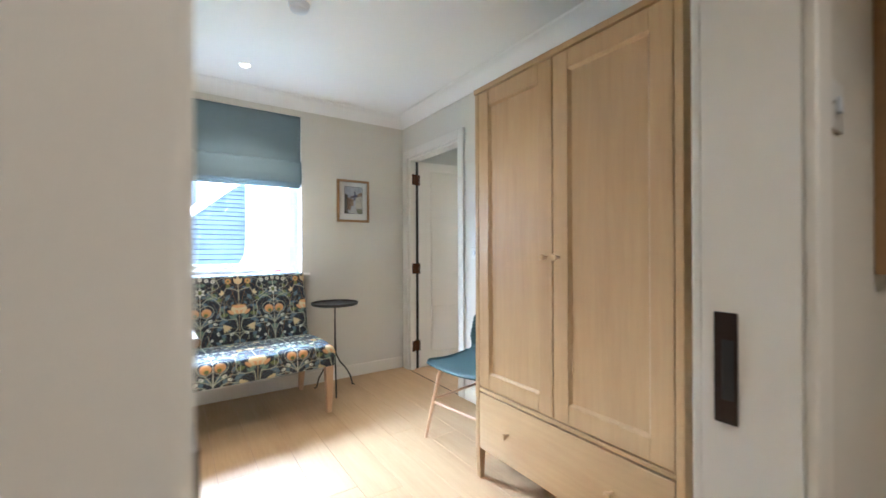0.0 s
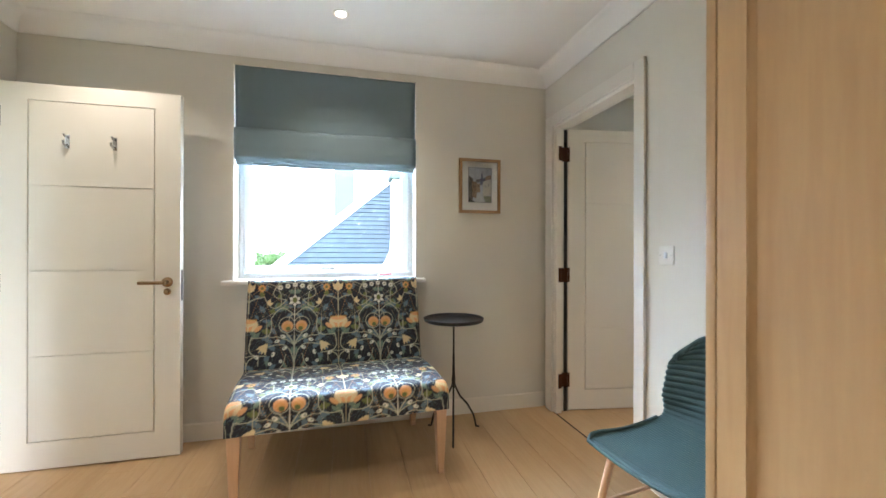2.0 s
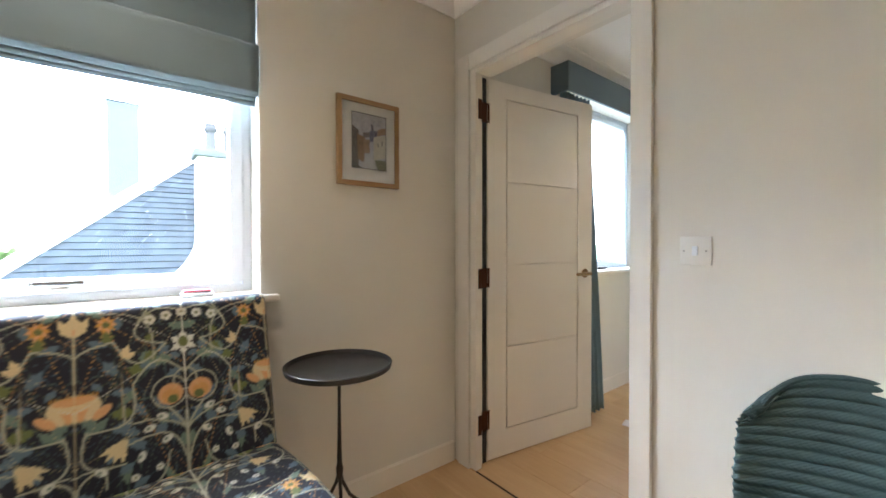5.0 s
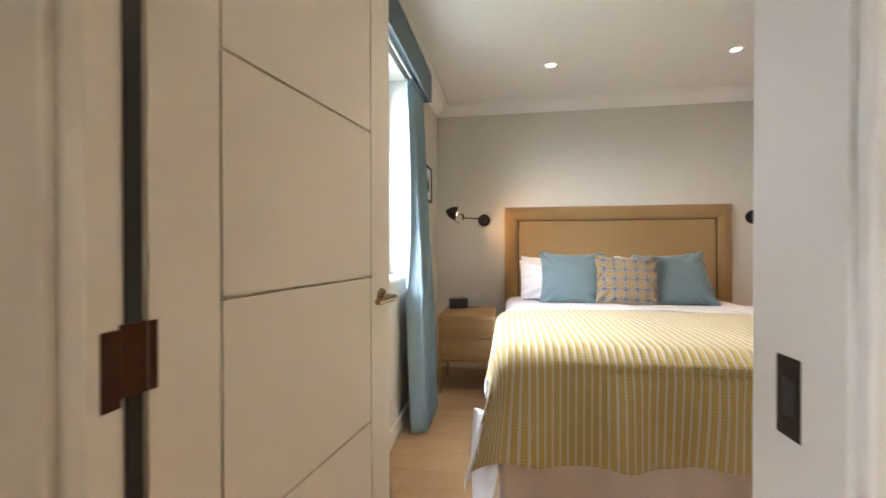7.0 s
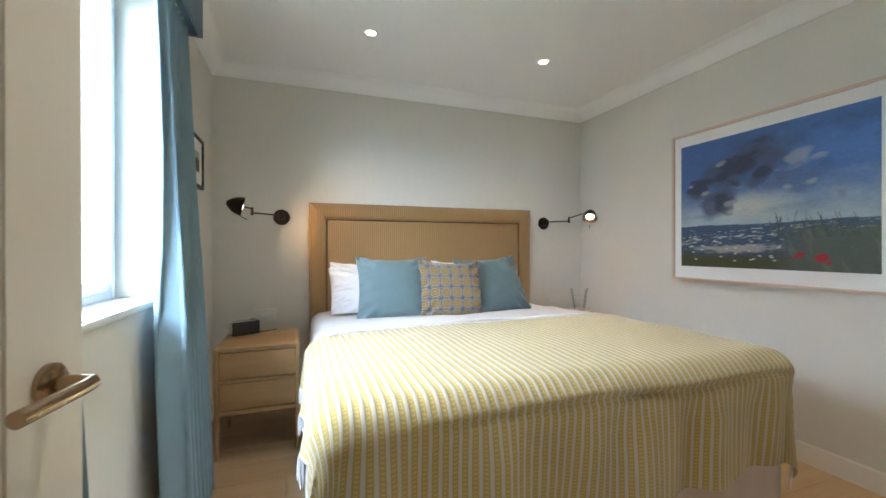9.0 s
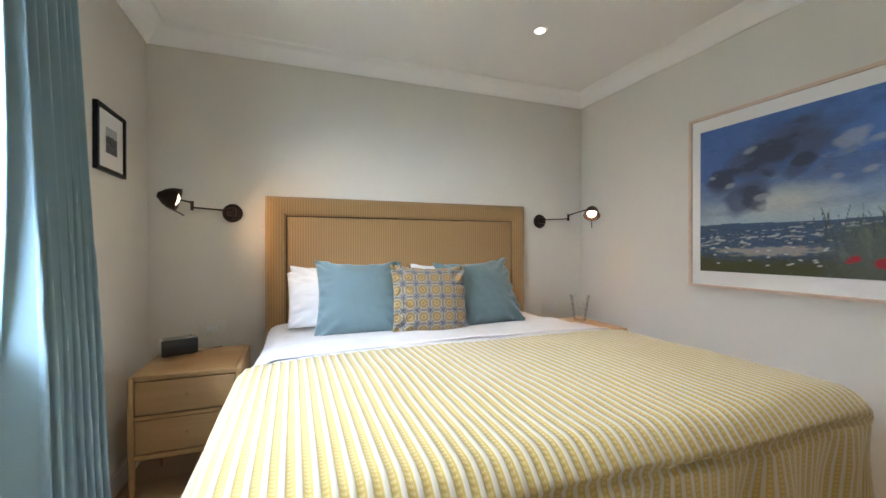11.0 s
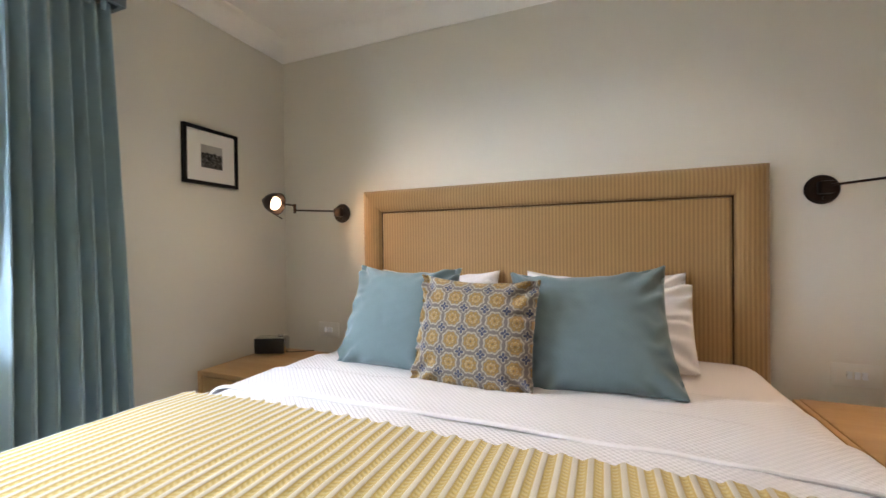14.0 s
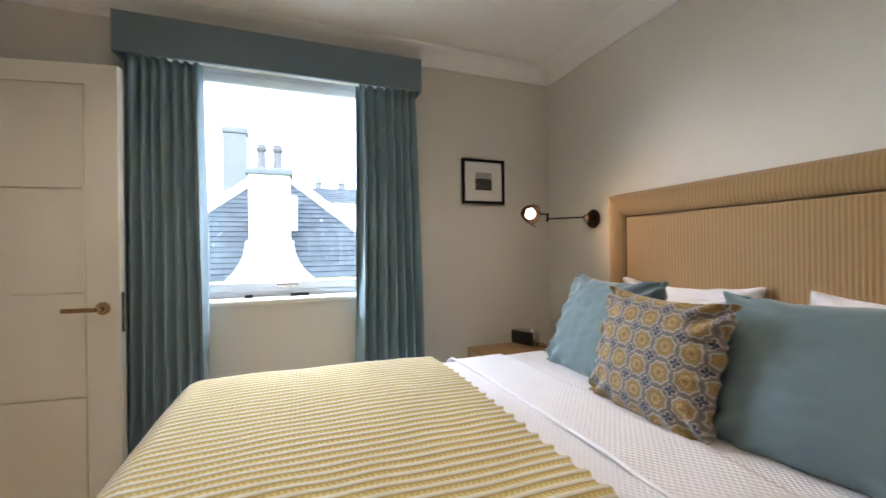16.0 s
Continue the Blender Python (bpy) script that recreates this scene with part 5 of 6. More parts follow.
def throw_at(u, v):
    p = draped(u, v, 4.585 + 0.007 * math.sin(v * 237) + 0.01 * math.sin(v * 9), FOOT, THROW_Y0, BED_Y1 + 0.03, 0.41, 0.165, 0.022, 1.3, 0.012, 0.032, 0.085, 0.9, -0.5)
    # A fold pressed into the wool just over the edge of the foot, and waves in the hanging hem.
    s = u * (4.585 - FOOT + 0.41) - (4.585 - FOOT)
    away = s - 0.055 + 0.02 * v + 0.006 * math.sin(v * 14)
    reach = math.sin(math.pi * min(1.0, max(0.0, v * 1.25 - 0.02))) ** 0.5
    p.x += reach * (0.016 * math.exp(-(away / 0.010) ** 2) - 0.007 * math.exp(-((away + 0.028) / 0.016) ** 2))
    p.x -= max(0.0, s - 0.08) * 0.06 * (math.sin(v * 30) + 0.7 * math.sin(v * 17 + 1))
    p.z += max(0.0, s - 0.25) * 0.05 * (math.sin(v * 13 + 0.5) + 0.5 * math.sin(v * 37))
    flare = max(0.0, v - 0.85) / 0.15 * max(0.0, s)
    p.y += 0.34 * flare
    p.x -= 0.16 * flare
    ph = (v * THROW_WIDE / 0.029) % 1.0
    p.z += 0.0018 * math.cos(2 * math.pi * ph) * min(1.0, max(0.0, (p.z - 0.58) / 0.06))
    return p


part("wool_cloth", sheet(throw_at, 90, 600, lambda u, v: (u * (4.995 - FOOT), v * THROW_WIDE)), STRIPED, throw, angle=80)
bm = bmesh.new()
rng = random.Random(4)
for side in (0.0, 1.0):
    for k in range(64):
        u = 0.02 + 0.96 * k / 63
        a = throw_at(u, side)
        inward = throw_at(u, 0.02 if side == 0 else 0.98)
        d = (a - inward).normalized()
        down = Vector((0, 0, -1))
        b = a + d * 0.015 + down * 0.02 + Vector((rng.uniform(-0.012, 0.012), 0, 0))
        c = b + down * rng.uniform(0.025, 0.045) + Vector((rng.uniform(-0.010, 0.010), rng.uniform(-0.004, 0.004), 0))
        tube([a, b, c], 0.0035, 5, bm, [0.003, 0.0045, 0.0015])
tagged(part("fringe", bm, LINEN, throw, "cream knotted fringe"), kind="stuff")

# Cotton trailing on the floor at the corner of the foot.
trail = thing("trailing_sheet", "corner of white sheet trailing on the floor", "sheet", pose(0, 0, 0))


def trail_at(u, v):
    """Hangs from the corner of the bed, twists and runs out over the floor to a blunt point."""
    along = [(FOOT + 0.10, 3.200, 0.42), (FOOT + 0.08, 3.210, 0.27), (FOOT + 0.04, 3.220, 0.13), (FOOT - 0.02, 3.235, 0.045), (FOOT - 0.09, 3.300, 0.016), (FOOT - 0.13, 3.400, 0.020)]
    k = u * (len(along) - 1)
    i = min(int(k), len(along) - 2)
    a, b, f = Vector(along[i]), Vector(along[i + 1]), k - min(int(k), len(along) - 2)
    p = a.lerp(b, f)
    turn = min(1.0, max(0.0, (u - 0.25) / 0.5))
    across = Vector((0.05, 0.12, 0)).lerp(Vector((0.15, 0.03, 0)), turn) * (1 - 0.55 * max(0.0, u - 0.6) / 0.4)
    p += across * (v - 0.35) + Vector((0.012 * math.sin(v * 8 + 1) * (1 - turn), 0, 0.010 * turn * abs(math.sin(v * 6))))
    p.z = max(p.z, 0.008)
    return p


solid(part("cotton", sheet(trail_at, 40, 16), LINEN, trail, angle=80), 0.004)


def corner_at(u, v):
    low = 0.50 - u * (0.30 - 0.18 * abs(v - 0.3))
    return Vector((FOOT + 0.11 - 0.05 * v + 0.012 * math.sin(v * 9), 3.205 + 0.035 * u - 0.03 * v, low))


solid(part("hanging_corner", sheet(corner_at, 16, 12), LINEN, trail, angle=80), 0.003)
valance = thing("bed_valance", "cream cotton valance round the foot of the bed", "valance", pose(0, 0, 0))


def valance_at(u, v):
    run = u * (1.80 + 1.2)
    if run < 0.6:
        x, y, dx, dy = FOOT + 0.69 - run, 3.16, 0, 1
    elif run < 2.4:
        x, y, dx, dy = FOOT + 0.09, 3.16 - (run - 0.6) * 1.85 / 1.80, -1, 0
    else:
        x, y, dx, dy = FOOT + 0.09 + (run - 2.4), 1.31, 0, -1
    f = (1 - v) * (0.012 * math.sin(run * 23) + 0.008 * math.sin(run * 41 + 1)) + (1 - v) * 0.012
    return (x + dx * f, y + dy * f, 0.012 + 0.50 * v + 0.05 * (1 - v) * max(0.0, math.sin(run * 4.1 + 0.4)) ** 2)


solid(part("skirt", sheet(valance_at, 150, 12), VALANCE, valance, angle=80), 0.002)


def pillow(name, label, category, m, w, h, t, material, part_name, dye=None, res=34, point=0.05, seed=0, sag=0.0, group=""):
    """A stuffed cushion: local x across, z up, thickness along y; its lower edge at z = 0."""
    ob = thing(name, label, category, m, group)
    n = res
    me_u, me_v = [], []
    bm = bmesh.new()
    front, back = [], []
    for sgn, store in ((-1, front), (1, back)):
        for i in range(n + 1):
            row = []
            for j in range(n + 1):
                a, b = 2 * i / n - 1, 2 * j / n - 1
                p = (max(0.0, (1 - abs(a) ** 2.6)) * max(0.0, (1 - abs(b) ** 2.6))) ** 0.55
                x = a * w / 2 * (1 - point * (1 - b * b) * abs(a) ** 3)
                z = (b * (1 - point * (1 - a * a) * abs(b) ** 3) + 1) * h / 2
                wr = 0.10 * noise.noise((a * 2.2 + seed, b * 2.2, seed + sgn)) + 0.05 * noise.noise((a * 6 + seed, b * 6, seed))
                crease = 0.022 * max(0.0, abs(a) + abs(b) - 1.0) * math.sin((abs(a) - abs(b)) * 14 + seed)
                crease += 0.018 * max(0.0, abs(a) - 0.5) * math.sin(b * 19 + 5 * noise.noise((a * 3, b * 3, seed)) + seed) * (1 - b * b)
                y = sgn * (t / 2 * p * (1 + wr) + (crease if p > 0 else 0))
                z -= sag * (1 - a * a) * max(0.0, b) ** 2
                if sgn == 1 and (i in (0, n) or j in (0, n)):
                    row.append(front[i][j])
                    continue
                row.append(bm.verts.new((x, y, z)))
                me_u.append(a * w / 2), me_v.append((b + 1) * h / 2)
            store.append(row)
    for store in (front, back):
        for i in range(n):
            for j in range(n):
                bm.faces.new((store[i][j], store[i + 1][j], store[i + 1][j + 1], store[i][j + 1]))
    body = part(part_name, bm, material, ob, angle=100)
    if dye:
        dyed(body, dye(np.array(me_u) + 1.0, np.array(me_v) + 1.0))
    return ob


for y, x, dz, turn, lean, s, grp in ((2.70, 5.485, 0.0, -90, 20, 1.0, 2), (2.71, 5.36, 0.0, -88, 28, 1.3, 3), (1.93, 5.485, 0.0, -90, 20, 2.0, 4), (1.93, 5.36, 0.0, -92, 28, 2.3, 5)):
    pillow("pillow", "plump white cotton pillow against the headboard", "pillow", pose(x, y, 0.690) @ pose(0, 0, 0, 0, 0, turn) @ pose(0, 0, 0, -lean, 0, 0), 0.64, 0.365 if x > 5.4 else 0.345, 0.17, LINEN, "pillowcase", None, 46, 0.03, s, 0.03, "white pillows")

pillow("velvet_cushion", "square duck-egg blue velvet cushion on the bed", "cushion", pose(5.030, 2.675, 0.685) @ pose(0, 0, 0, 0, 0, -93) @ pose(0, 0, 0, -24, 1.0, 0), 0.470, 0.425, 0.16, VELVET, "velvet_cover", None, 60, 0.10, 11.0, 0.012, "velvet cushions")
pillow("velvet_cushion", "square duck-egg blue velvet cushion on the bed", "cushion", pose(5.020, 1.945, 0.685) @ pose(0, 0, 0, 0, 0, -84) @ pose(0, 0, 0, -26, -3, 0), 0.508, 0.425, 0.16, VELVET, "velvet_cover", None, 60, 0.10, 14.0, 0.012, "velvet cushions")
rosette = pillow("patterned_cushion", "small cushion in ochre and navy rosette jacquard", "cushion", pose(4.940, 2.325, 0.690) @ pose(0, 0, 0, 0, 0, -92) @ pose(0, 0, 0, -15, 1.5, 0), 0.415, 0.370, 0.13, DYEDV, "jacquard_cover", rosettes, 170, 0.06, 17.0, 0.010)

TASSEL = cloth("ochre_brown_yarn", (0.16, 0.105, 0.045), 0.9, 900.0, 0.3)
for sx, z in ((-1, 0.004), (1, 0.004)):
    tip = Vector((sx * 0.212, 0.0, z))
    d = Vector((sx * 0.8, -0.25, -0.75)).normalized()
    turn = Matrix.Translation(tip) @ d.to_track_quat("Z", "Y").to_matrix().to_4x4()
    knot = lathe([(0.0, -0.012), (0.007, -0.010), (0.011, 0.0), (0.007, 0.008), (0.0085, 0.010), (0.013, 0.026), (0.011, 0.030), (0.0, 0.027)], 12, None, turn)
    part("tassel", knot, TASSEL, rosette, "small ochre yarn tassel")


def nightstand(m):
    """Local origin at the front corner: x into its depth, y along its width."""
    ob = thing("nightstand", "honey oak two-drawer nightstand on short legs", "nightstand", m, "nightstands")
    D, W, H, t = 0.46, 0.425, 0.597, 0.020
    for y0, y1 in ((0.0, t), (W - t, W)):
        part("side_panel", rounded(0.0, D, y0, y1, 0.235, H - 0.004, 0.003), NIGHT, ob)
        for x0, x1 in ((0.0, 0.036), (D - 0.036, D)):
            part("leg", tube([((x0 + x1) / 2, (y0 + y1) / 2, 0.0), ((x0 + x1) / 2, (y0 + y1) / 2, 0.236)], 0.012, 12, None, [0.008, 0.0135]), NIGHT, ob)
    part("top_panel", rounded(0.004, D, t, W - t, H - 0.024, H, 0.004), NIGHT, ob)
    part("bottom_panel", rounded(0.004, D, t, W - t, 0.237, 0.257, 0.003), NIGHT, ob)
    part("back_panel", rounded(D - 0.012, D - 0.002, t, W - t, 0.25, H - 0.02, 0.001), NIGHT, ob)
    part("rail", rounded(0.004, 0.022, t, W - t, 0.408, 0.424, 0.002), NIGHT, ob)
    for z0, z1 in ((0.262, 0.404), (0.428, 0.569)):
        drawer = new("drawer", None)
        drawer.parent = ob
        part("drawer_front", rounded(0.008, 0.026, t + 0.003, W - t - 0.003, z0, z1, 0.002), NIGHT, drawer)
        part("knob", lathe([(0.0, 0.0), (0.005, 0.0), (0.0055, 0.012), (0.010, 0.018), (0.010, 0.023), (0.0, 0.025)], 16, None, Matrix.Translation((0.008, W / 2, (z0 + z1) / 2)) @ pose(0, 0, 0, 0, -90, 0)), NIGHT, drawer, "small turned knob")
    return ob


stand = nightstand(pose(5.005, 3.228, 0))
copy_thing(stand, pose(5.06, 0.875, 0))

radio = thing("clock_radio", "black-fronted silver clock radio on the nightstand", "radio", pose(5.345, 3.545, 0.597, 0, 0, -68))
part("casing", rounded(-0.082, 0.082, -0.036, 0.036, 0.004, 0.092, 0.016, 4), CHROME, radio, "silver casing")
part("grille", rounded(-0.078, 0.078, -0.040, -0.030, 0.008, 0.087, 0.014, 3), BLACKGLOSS, radio, "black fabric grille")
part("button", lathe([(0.0, 0.076), (0.013, 0.076), (0.013, 0.100), (0.0, 0.101)], 20, None, Matrix.Translation((0.045, 0.0, 0))), CHROME, radio)
for x in (-0.05, 0.05):
    part("foot", lathe([(0.0, 0.0), (0.010, 0.0), (0.010, 0.006), (0.0, 0.006)], 12, None, Matrix.Translation((x, 0, 0))), BLACKGLOSS, radio)
cable = thing("radio_cable", "thin black cable behind the clock radio", "cable", pose(0, 0, 0))
part("wire", tube([(5.375, 3.50, 0.601), (5.40, 3.44, 0.601), (5.43, 3.40, 0.6005), (5.455, 3.37, 0.601), (5.50, 3.36, 0.56), (5.56, 3.37, 0.50)], 0.0025, 6), BLACKGLOSS, cable)

tumbler = thing("glass_tumbler", "clear ribbed glass tumbler on the nightstand", "glass", pose(5.385, 1.005, 0.597))
prof = [(0.0, 0.002), (0.028, 0.0), (0.034, 0.004)]
for z, r in ((0.035, 0.037), (0.065, 0.042), (0.095, 0.046)):
    prof += [(r - 0.001, z - 0.004), (r + 0.0035, z), (r - 0.0005, z + 0.004)]
prof += [(0.055, 0.150), (0.053, 0.150), (0.043, 0.095), (0.034, 0.035), (0.030, 0.012), (0.0, 0.010)]
part("bowl", lathe([(1.32 * r, 1.28 * z) for r, z in prof], 36), THIN_GLASS, tumbler)

wall_plate("light_switch", "white wall switch beside the bed", pose(5.6995, 3.455, 0.660, 0, 0, -90), 0.146, 0.086, 3)
wall_plate("light_switch", "white wall switch beside the bed", pose(5.6995, 1.045, 0.650, 0, 0, -90), 0.146, 0.086, 3)


def swing_lamp(y, side, joint, head, aim, name_label):
    """A wall lamp: rose at y, arm to joint, shade at head, its mouth turned towards aim."""
    ob = thing("swing_arm_lamp", name_label, "wall lamp", pose(5.70, y, 1.352), "bedside wall lamps")
    turn = pose(0, 0, 0, 0, -90, 0)
    part("rose", lathe([(0.0, 0.0), (0.054, 0.0), (0.056, 0.006), (0.050, 0.016), (0.030, 0.020), (0.0, 0.021)], 36, None, turn), BRONZE, ob)
    bm = rounded(-0.058, -0.018, -0.022, 0.022, -0.020, 0.028, 0.006, 2)
    part("swivel_block", bm, BRONZE, ob)
    part("switch_knob", lathe([(0.0, 0.0), (0.006, 0.0), (0.006, 0.010), (0.0, 0.012)], 12, None, Matrix.Translation((-0.019, 0, -0.034)) @ turn), BRONZE, ob)
    j, h = Vector(joint), Vector(head)
    part("arm", tube([(-0.045, 0, 0.010), (j.x, j.y, 0.010)], 0.0048, 10), BRONZE, ob)
    part("elbow", tube([(j.x, j.y, -0.006), (j.x, j.y, 0.045)], 0.0085, 12), BRONZE, ob)
    d = (Vector(aim) - h).normalized()
    part("upper_arm", tube([(j.x, j.y, 0.036), h - d * 0.062], 0.0048, 10), BRONZE, ob)
    m = Matrix.Translation(h) @ d.to_track_quat("Z", "Y").to_matrix().to_4x4()
    shade = part("shade", lathe([(0.0, -0.075), (0.016, -0.074), (0.020, -0.066), (0.040, -0.046), (0.054, -0.018), (0.060, 0.015), (0.062, 0.020), (0.058, 0.020), (0.050, -0.018), (0.036, -0.044), (0.0, -0.060)], 36, None, m), BRONZE, ob, "dark bronze dome shade")
    part("bulb", lathe([(0.0, -0.040), (0.016, -0.036), (0.030, -0.020), (0.037, -0.002), (0.030, 0.014), (0.014, 0.022), (0.0, 0.024)], 28, None, m), BULB2, ob, "lit opal bulb")
    part("tilt_lever", tube([h - d * 0.02 + Vector((0, 0, -0.06)) * 0.9, h - d * 0.0 + Vector((0, 0, -0.075)) + d * 0.045], 0.003, 8), BRONZE, ob)
    data = bpy.data.lights.new("bedside_lamp", "SPOT")
    data.energy, data.color, data.spot_size, data.spot_blend, data.shadow_soft_size = LAMP, (1.0, 0.62, 0.32), radians(104), 0.9, 0.04
    lamp = new("bedside_lamp", data)
    lamp.matrix_world = pose(5.70, y, 1.352) @ look(h + d * 0.030, h + d * 1.0)
    return ob


swing_lamp(3.345, 1, (-0.205, 0.172, 0), (-0.285, 0.235, 0.045), (-0.175, -0.715, -0.205), "bronze swing-arm wall lamp, lit, turned towards the pillows")
swing_lamp(1.145, -1, (-0.215, -0.115, 0), (-0.22, -0.335, 0.055), (-0.66, 0.085, -0.72), "bronze swing-arm wall lamp, lit, turned into the room")

picture("framed_seascape", "large oil seascape in a pale wood frame on the wall", pose(4.137, 0.7305, 0.912, 0, 0, 180), 1.130, 0.988, 0.016, 0.035, PALEFRAME, (0.050, 0.050, 0.078, 0.070), seascape, (260, 210), "stormy sky over a poppy shore in oils", OILS)
photo = picture("framed_photograph", "small monochrome photograph in a black frame", pose(5.186, 3.779, 1.474), 0.302, 0.286, 0.017, 0.020, BLACKWOOD, (0.075, 0.075, 0.070, 0.068), monochrome, (90, 84), "grainy black and white view")

# ---- curtains ----
pelmet = thing("pelmet", "padded steel blue fabric pelmet above the window", "pelmet", pose(0, 0, 0))
bm = bmesh.new()
box(bm, 3.276, 4.735, 3.645, 3.660, 2.098, 2.283)
box(bm, 3.276, 3.291, 3.660, 3.779, 2.098, 2.283)
box(bm, 4.720, 4.735, 3.660, 3.779, 2.098, 2.283)
box(bm, 3.291, 4.720, 3.660, 3.779, 2.268, 2.283)
bmesh.ops.remove_doubles(bm, verts=bm.verts[:], dist=1e-5)
part("fabric_box", bm, BLIND2, pelmet, smooth=False)
bm = tube([(3.30, 3.715, 2.145), (4.71, 3.715, 2.145)], 0.008, 8)
part("track", bm, WHITE, pelmet, "white curtain track")


def curtain(name, x0, x1, folds, seed, flare):
    ob = thing(name, "full-length steel blue satin curtain, drawn back", "curtain", pose(0, 0, 0), "bedroom curtains")

    def at(u, v):
        z = 0.012 + 2.10 * v
        k = 1 - v
        wob = 0.9 * math.sin(u * 5 + seed) + 0.5 * math.sin(u * 13 + 2 * seed) + 0.4 * k * noise.noise((u * 4 + seed, v * 1.5, seed))
        ph = (u + 0.02 * math.sin(v * 4 + seed)) * folds * 2 * math.pi + wob
        amp = 0.018 + 0.030 * min(1.0, k * 1.6)
        x = x0 + (x1 - x0) * u + flare * k * (u - 0.5) * 2 * 0.5 + 0.010 * math.sin(2 * ph) * k
        y = 3.715 + amp * math.sin(ph) - 0.03 * k - 0.035 * k * k
        return (x, y, z)

    solid(part("cloth_drop", sheet(at, 150, 46), CURTAIN, ob, angle=100), 0.003)
    bm = bmesh.new()
    for k in range(folds):
        u = (k + 0.5) / folds
        p = at(u, 1.0)
        tube([(p[0], 3.712, 2.085), (p[0], 3.702, 2.12)], 0.010, 8, bm)
    tagged(part("heading", bm, CURTAIN, ob, "pinch-pleat heading"), kind="stuff")
    return ob


curtain("curtain", 4.370, 4.715, 7, 1.7, 0.07)
curtain("curtain", 3.300, 3.620, 7, 4.2, 0.05)
for x, w in ((3.80, 0.04), (4.06, 0.10)):
    vent = thing("window_catch", "small dark window catch on the sill", "catch", pose(x, 3.86, 0.933))
    part("catch_body", rounded(-w / 2, w / 2, -0.012, 0.012, 0.0, 0.016, 0.004), BLACKGLOSS, vent)

soap = thing("small_dish", "small white dish with red lettering bars on the sill", "dish", pose(1.30, 3.82, 0.948))
part("dish", rounded(-0.05, 0.05, -0.025, 0.025, 0.0, 0.018, 0.006), UPVC, soap)
part("lid", rounded(-0.042, 0.042, -0.020, 0.020, 0.018, 0.026, 0.004), painted("red_card", (0.5, 0.06, 0.08), 0.6), soap, "red lid")

# ---- hall ----
wall_plate("light_switch", "white light switch in the hall", pose(1.56, 0.5395, 1.38, 0, 0, 0))
hall_pic = picture("framed_print", "small print in a dark wooden frame in the hall", pose(2.02, 0.5395, 1.08), 0.30, 0.60, 0.03, 0.025, FRAMEWOOD, (0.03, 0.03, 0.04, 0.04), monochrome, (20, 20))

# ---- outside ----
bm = bmesh.new()
bmesh.ops.create_grid(bm, x_segments=8, y_segments=8, size=2500)
for v in bm.verts:
    v.co.z = -3.3
structure("ground", bm, GRASS, "lawn and gardens below the windows", "ground", smooth=False)


def slope(a, b, c, d, rows, thick=0.03):
    """Courses of slates on the quad a b (eave) c d (top), each course lapped over the one below; joined."""
    a, b, c, d = (Vector(p) for p in (a, b, c, d))
    nrm = (b - a).cross(d - a).normalized()
    if nrm.z < 0:
        nrm = -nrm
    bm = bmesh.new()
    rng = random.Random(2)
    for k in range(rows):
        f0, f1 = k / rows, (k + 1.12) / rows
        p0, p1 = a.lerp(d, f0), b.lerp(c, f0)
        q0, q1 = a.lerp(d, min(1, f1)), b.lerp(c, min(1, f1))
        n = max(2, int((p1 - p0).length / 0.30))
        for i in range(n):
            g0, g1 = (i + 0.002) / n, (i + 0.998) / n
            o = thick * (1.0 + rng.uniform(-0.25, 0.25))
            e0, e1, t1, t0 = p0.lerp(p1, g0) + nrm * o, p0.lerp(p1, g1) + nrm * o, q0.lerp(q1, g1), q0.lerp(q1, g0)
            vs = [bm.verts.new(p) for p in (e0, e1, t1, t0, p0.lerp(p1, g0), p0.lerp(p1, g1))]
            bm.faces.new(vs[:4])
            bm.faces.new((vs[4], vs[5], vs[1], vs[0]))
    return bm


def lapped(name, bm, parent):
    n = Nodes("lapped_slate")
    g = n.t.nodes.new("ShaderNodeNewGeometry")
    f = n.noise(n.coord(), 6.0, 3.0)
    c = n.mix(g.outputs["Random Per Island"], (0.014, 0.024, 0.034), (0.032, 0.048, 0.062))
    ob = part(name, bm, n.done(n.mix(n.math("MULTIPLY", f, 0.4), c, (0.10, 0.11, 0.12)), 0.85, spec=0.08), parent, "blue-grey slates in courses", smooth=False)
    return tagged(ob, kind="stuff")


house = thing("neighbour_house", "white house with a slate roof and broad chimney", "house", pose(0, 0, 0))
apex, el, er, bl, br = (3.4, 18.6, 4.5), (-1.4, 15.4, 0.3), (8.2, 15.4, 0.3), (-1.4, 21.8, 0.3), (8.2, 21.8, 0.3)
top_l, top_r = (3.35, 18.6, 4.5), (3.45, 18.6, 4.5)
lapped("roof_front", slope(el, er, top_r, top_l, 24), house)
lapped("roof_side", slope(bl, el, top_l, top_l, 24), house)
lapped("roof_side", slope(er, br, top_r, top_r, 24), house)
part("wall", rounded(-1.1, 7.9, 15.7, 21.5, -3.3, 0.33, 0.02, 1), RENDER_W, house, "white roughcast wall")
for p in (el, er):
    part("hip", tube([Vector(p) + Vector((0, 0, 0.05)), Vector(apex) + Vector((0, 0, 0.05))], 0.16, 8), RENDER_W, house, "pale leaded hip")
stack = new("chimney", None)
stack.parent = house
bm = bmesh.new()
box(bm, 2.73, 3.97, 15.6, 16.4, 1.4, 3.70)
part("chimney_shaft", bm, RENDER_W, stack, "white roughcast shaft")
bm = bmesh.new()
rows = []
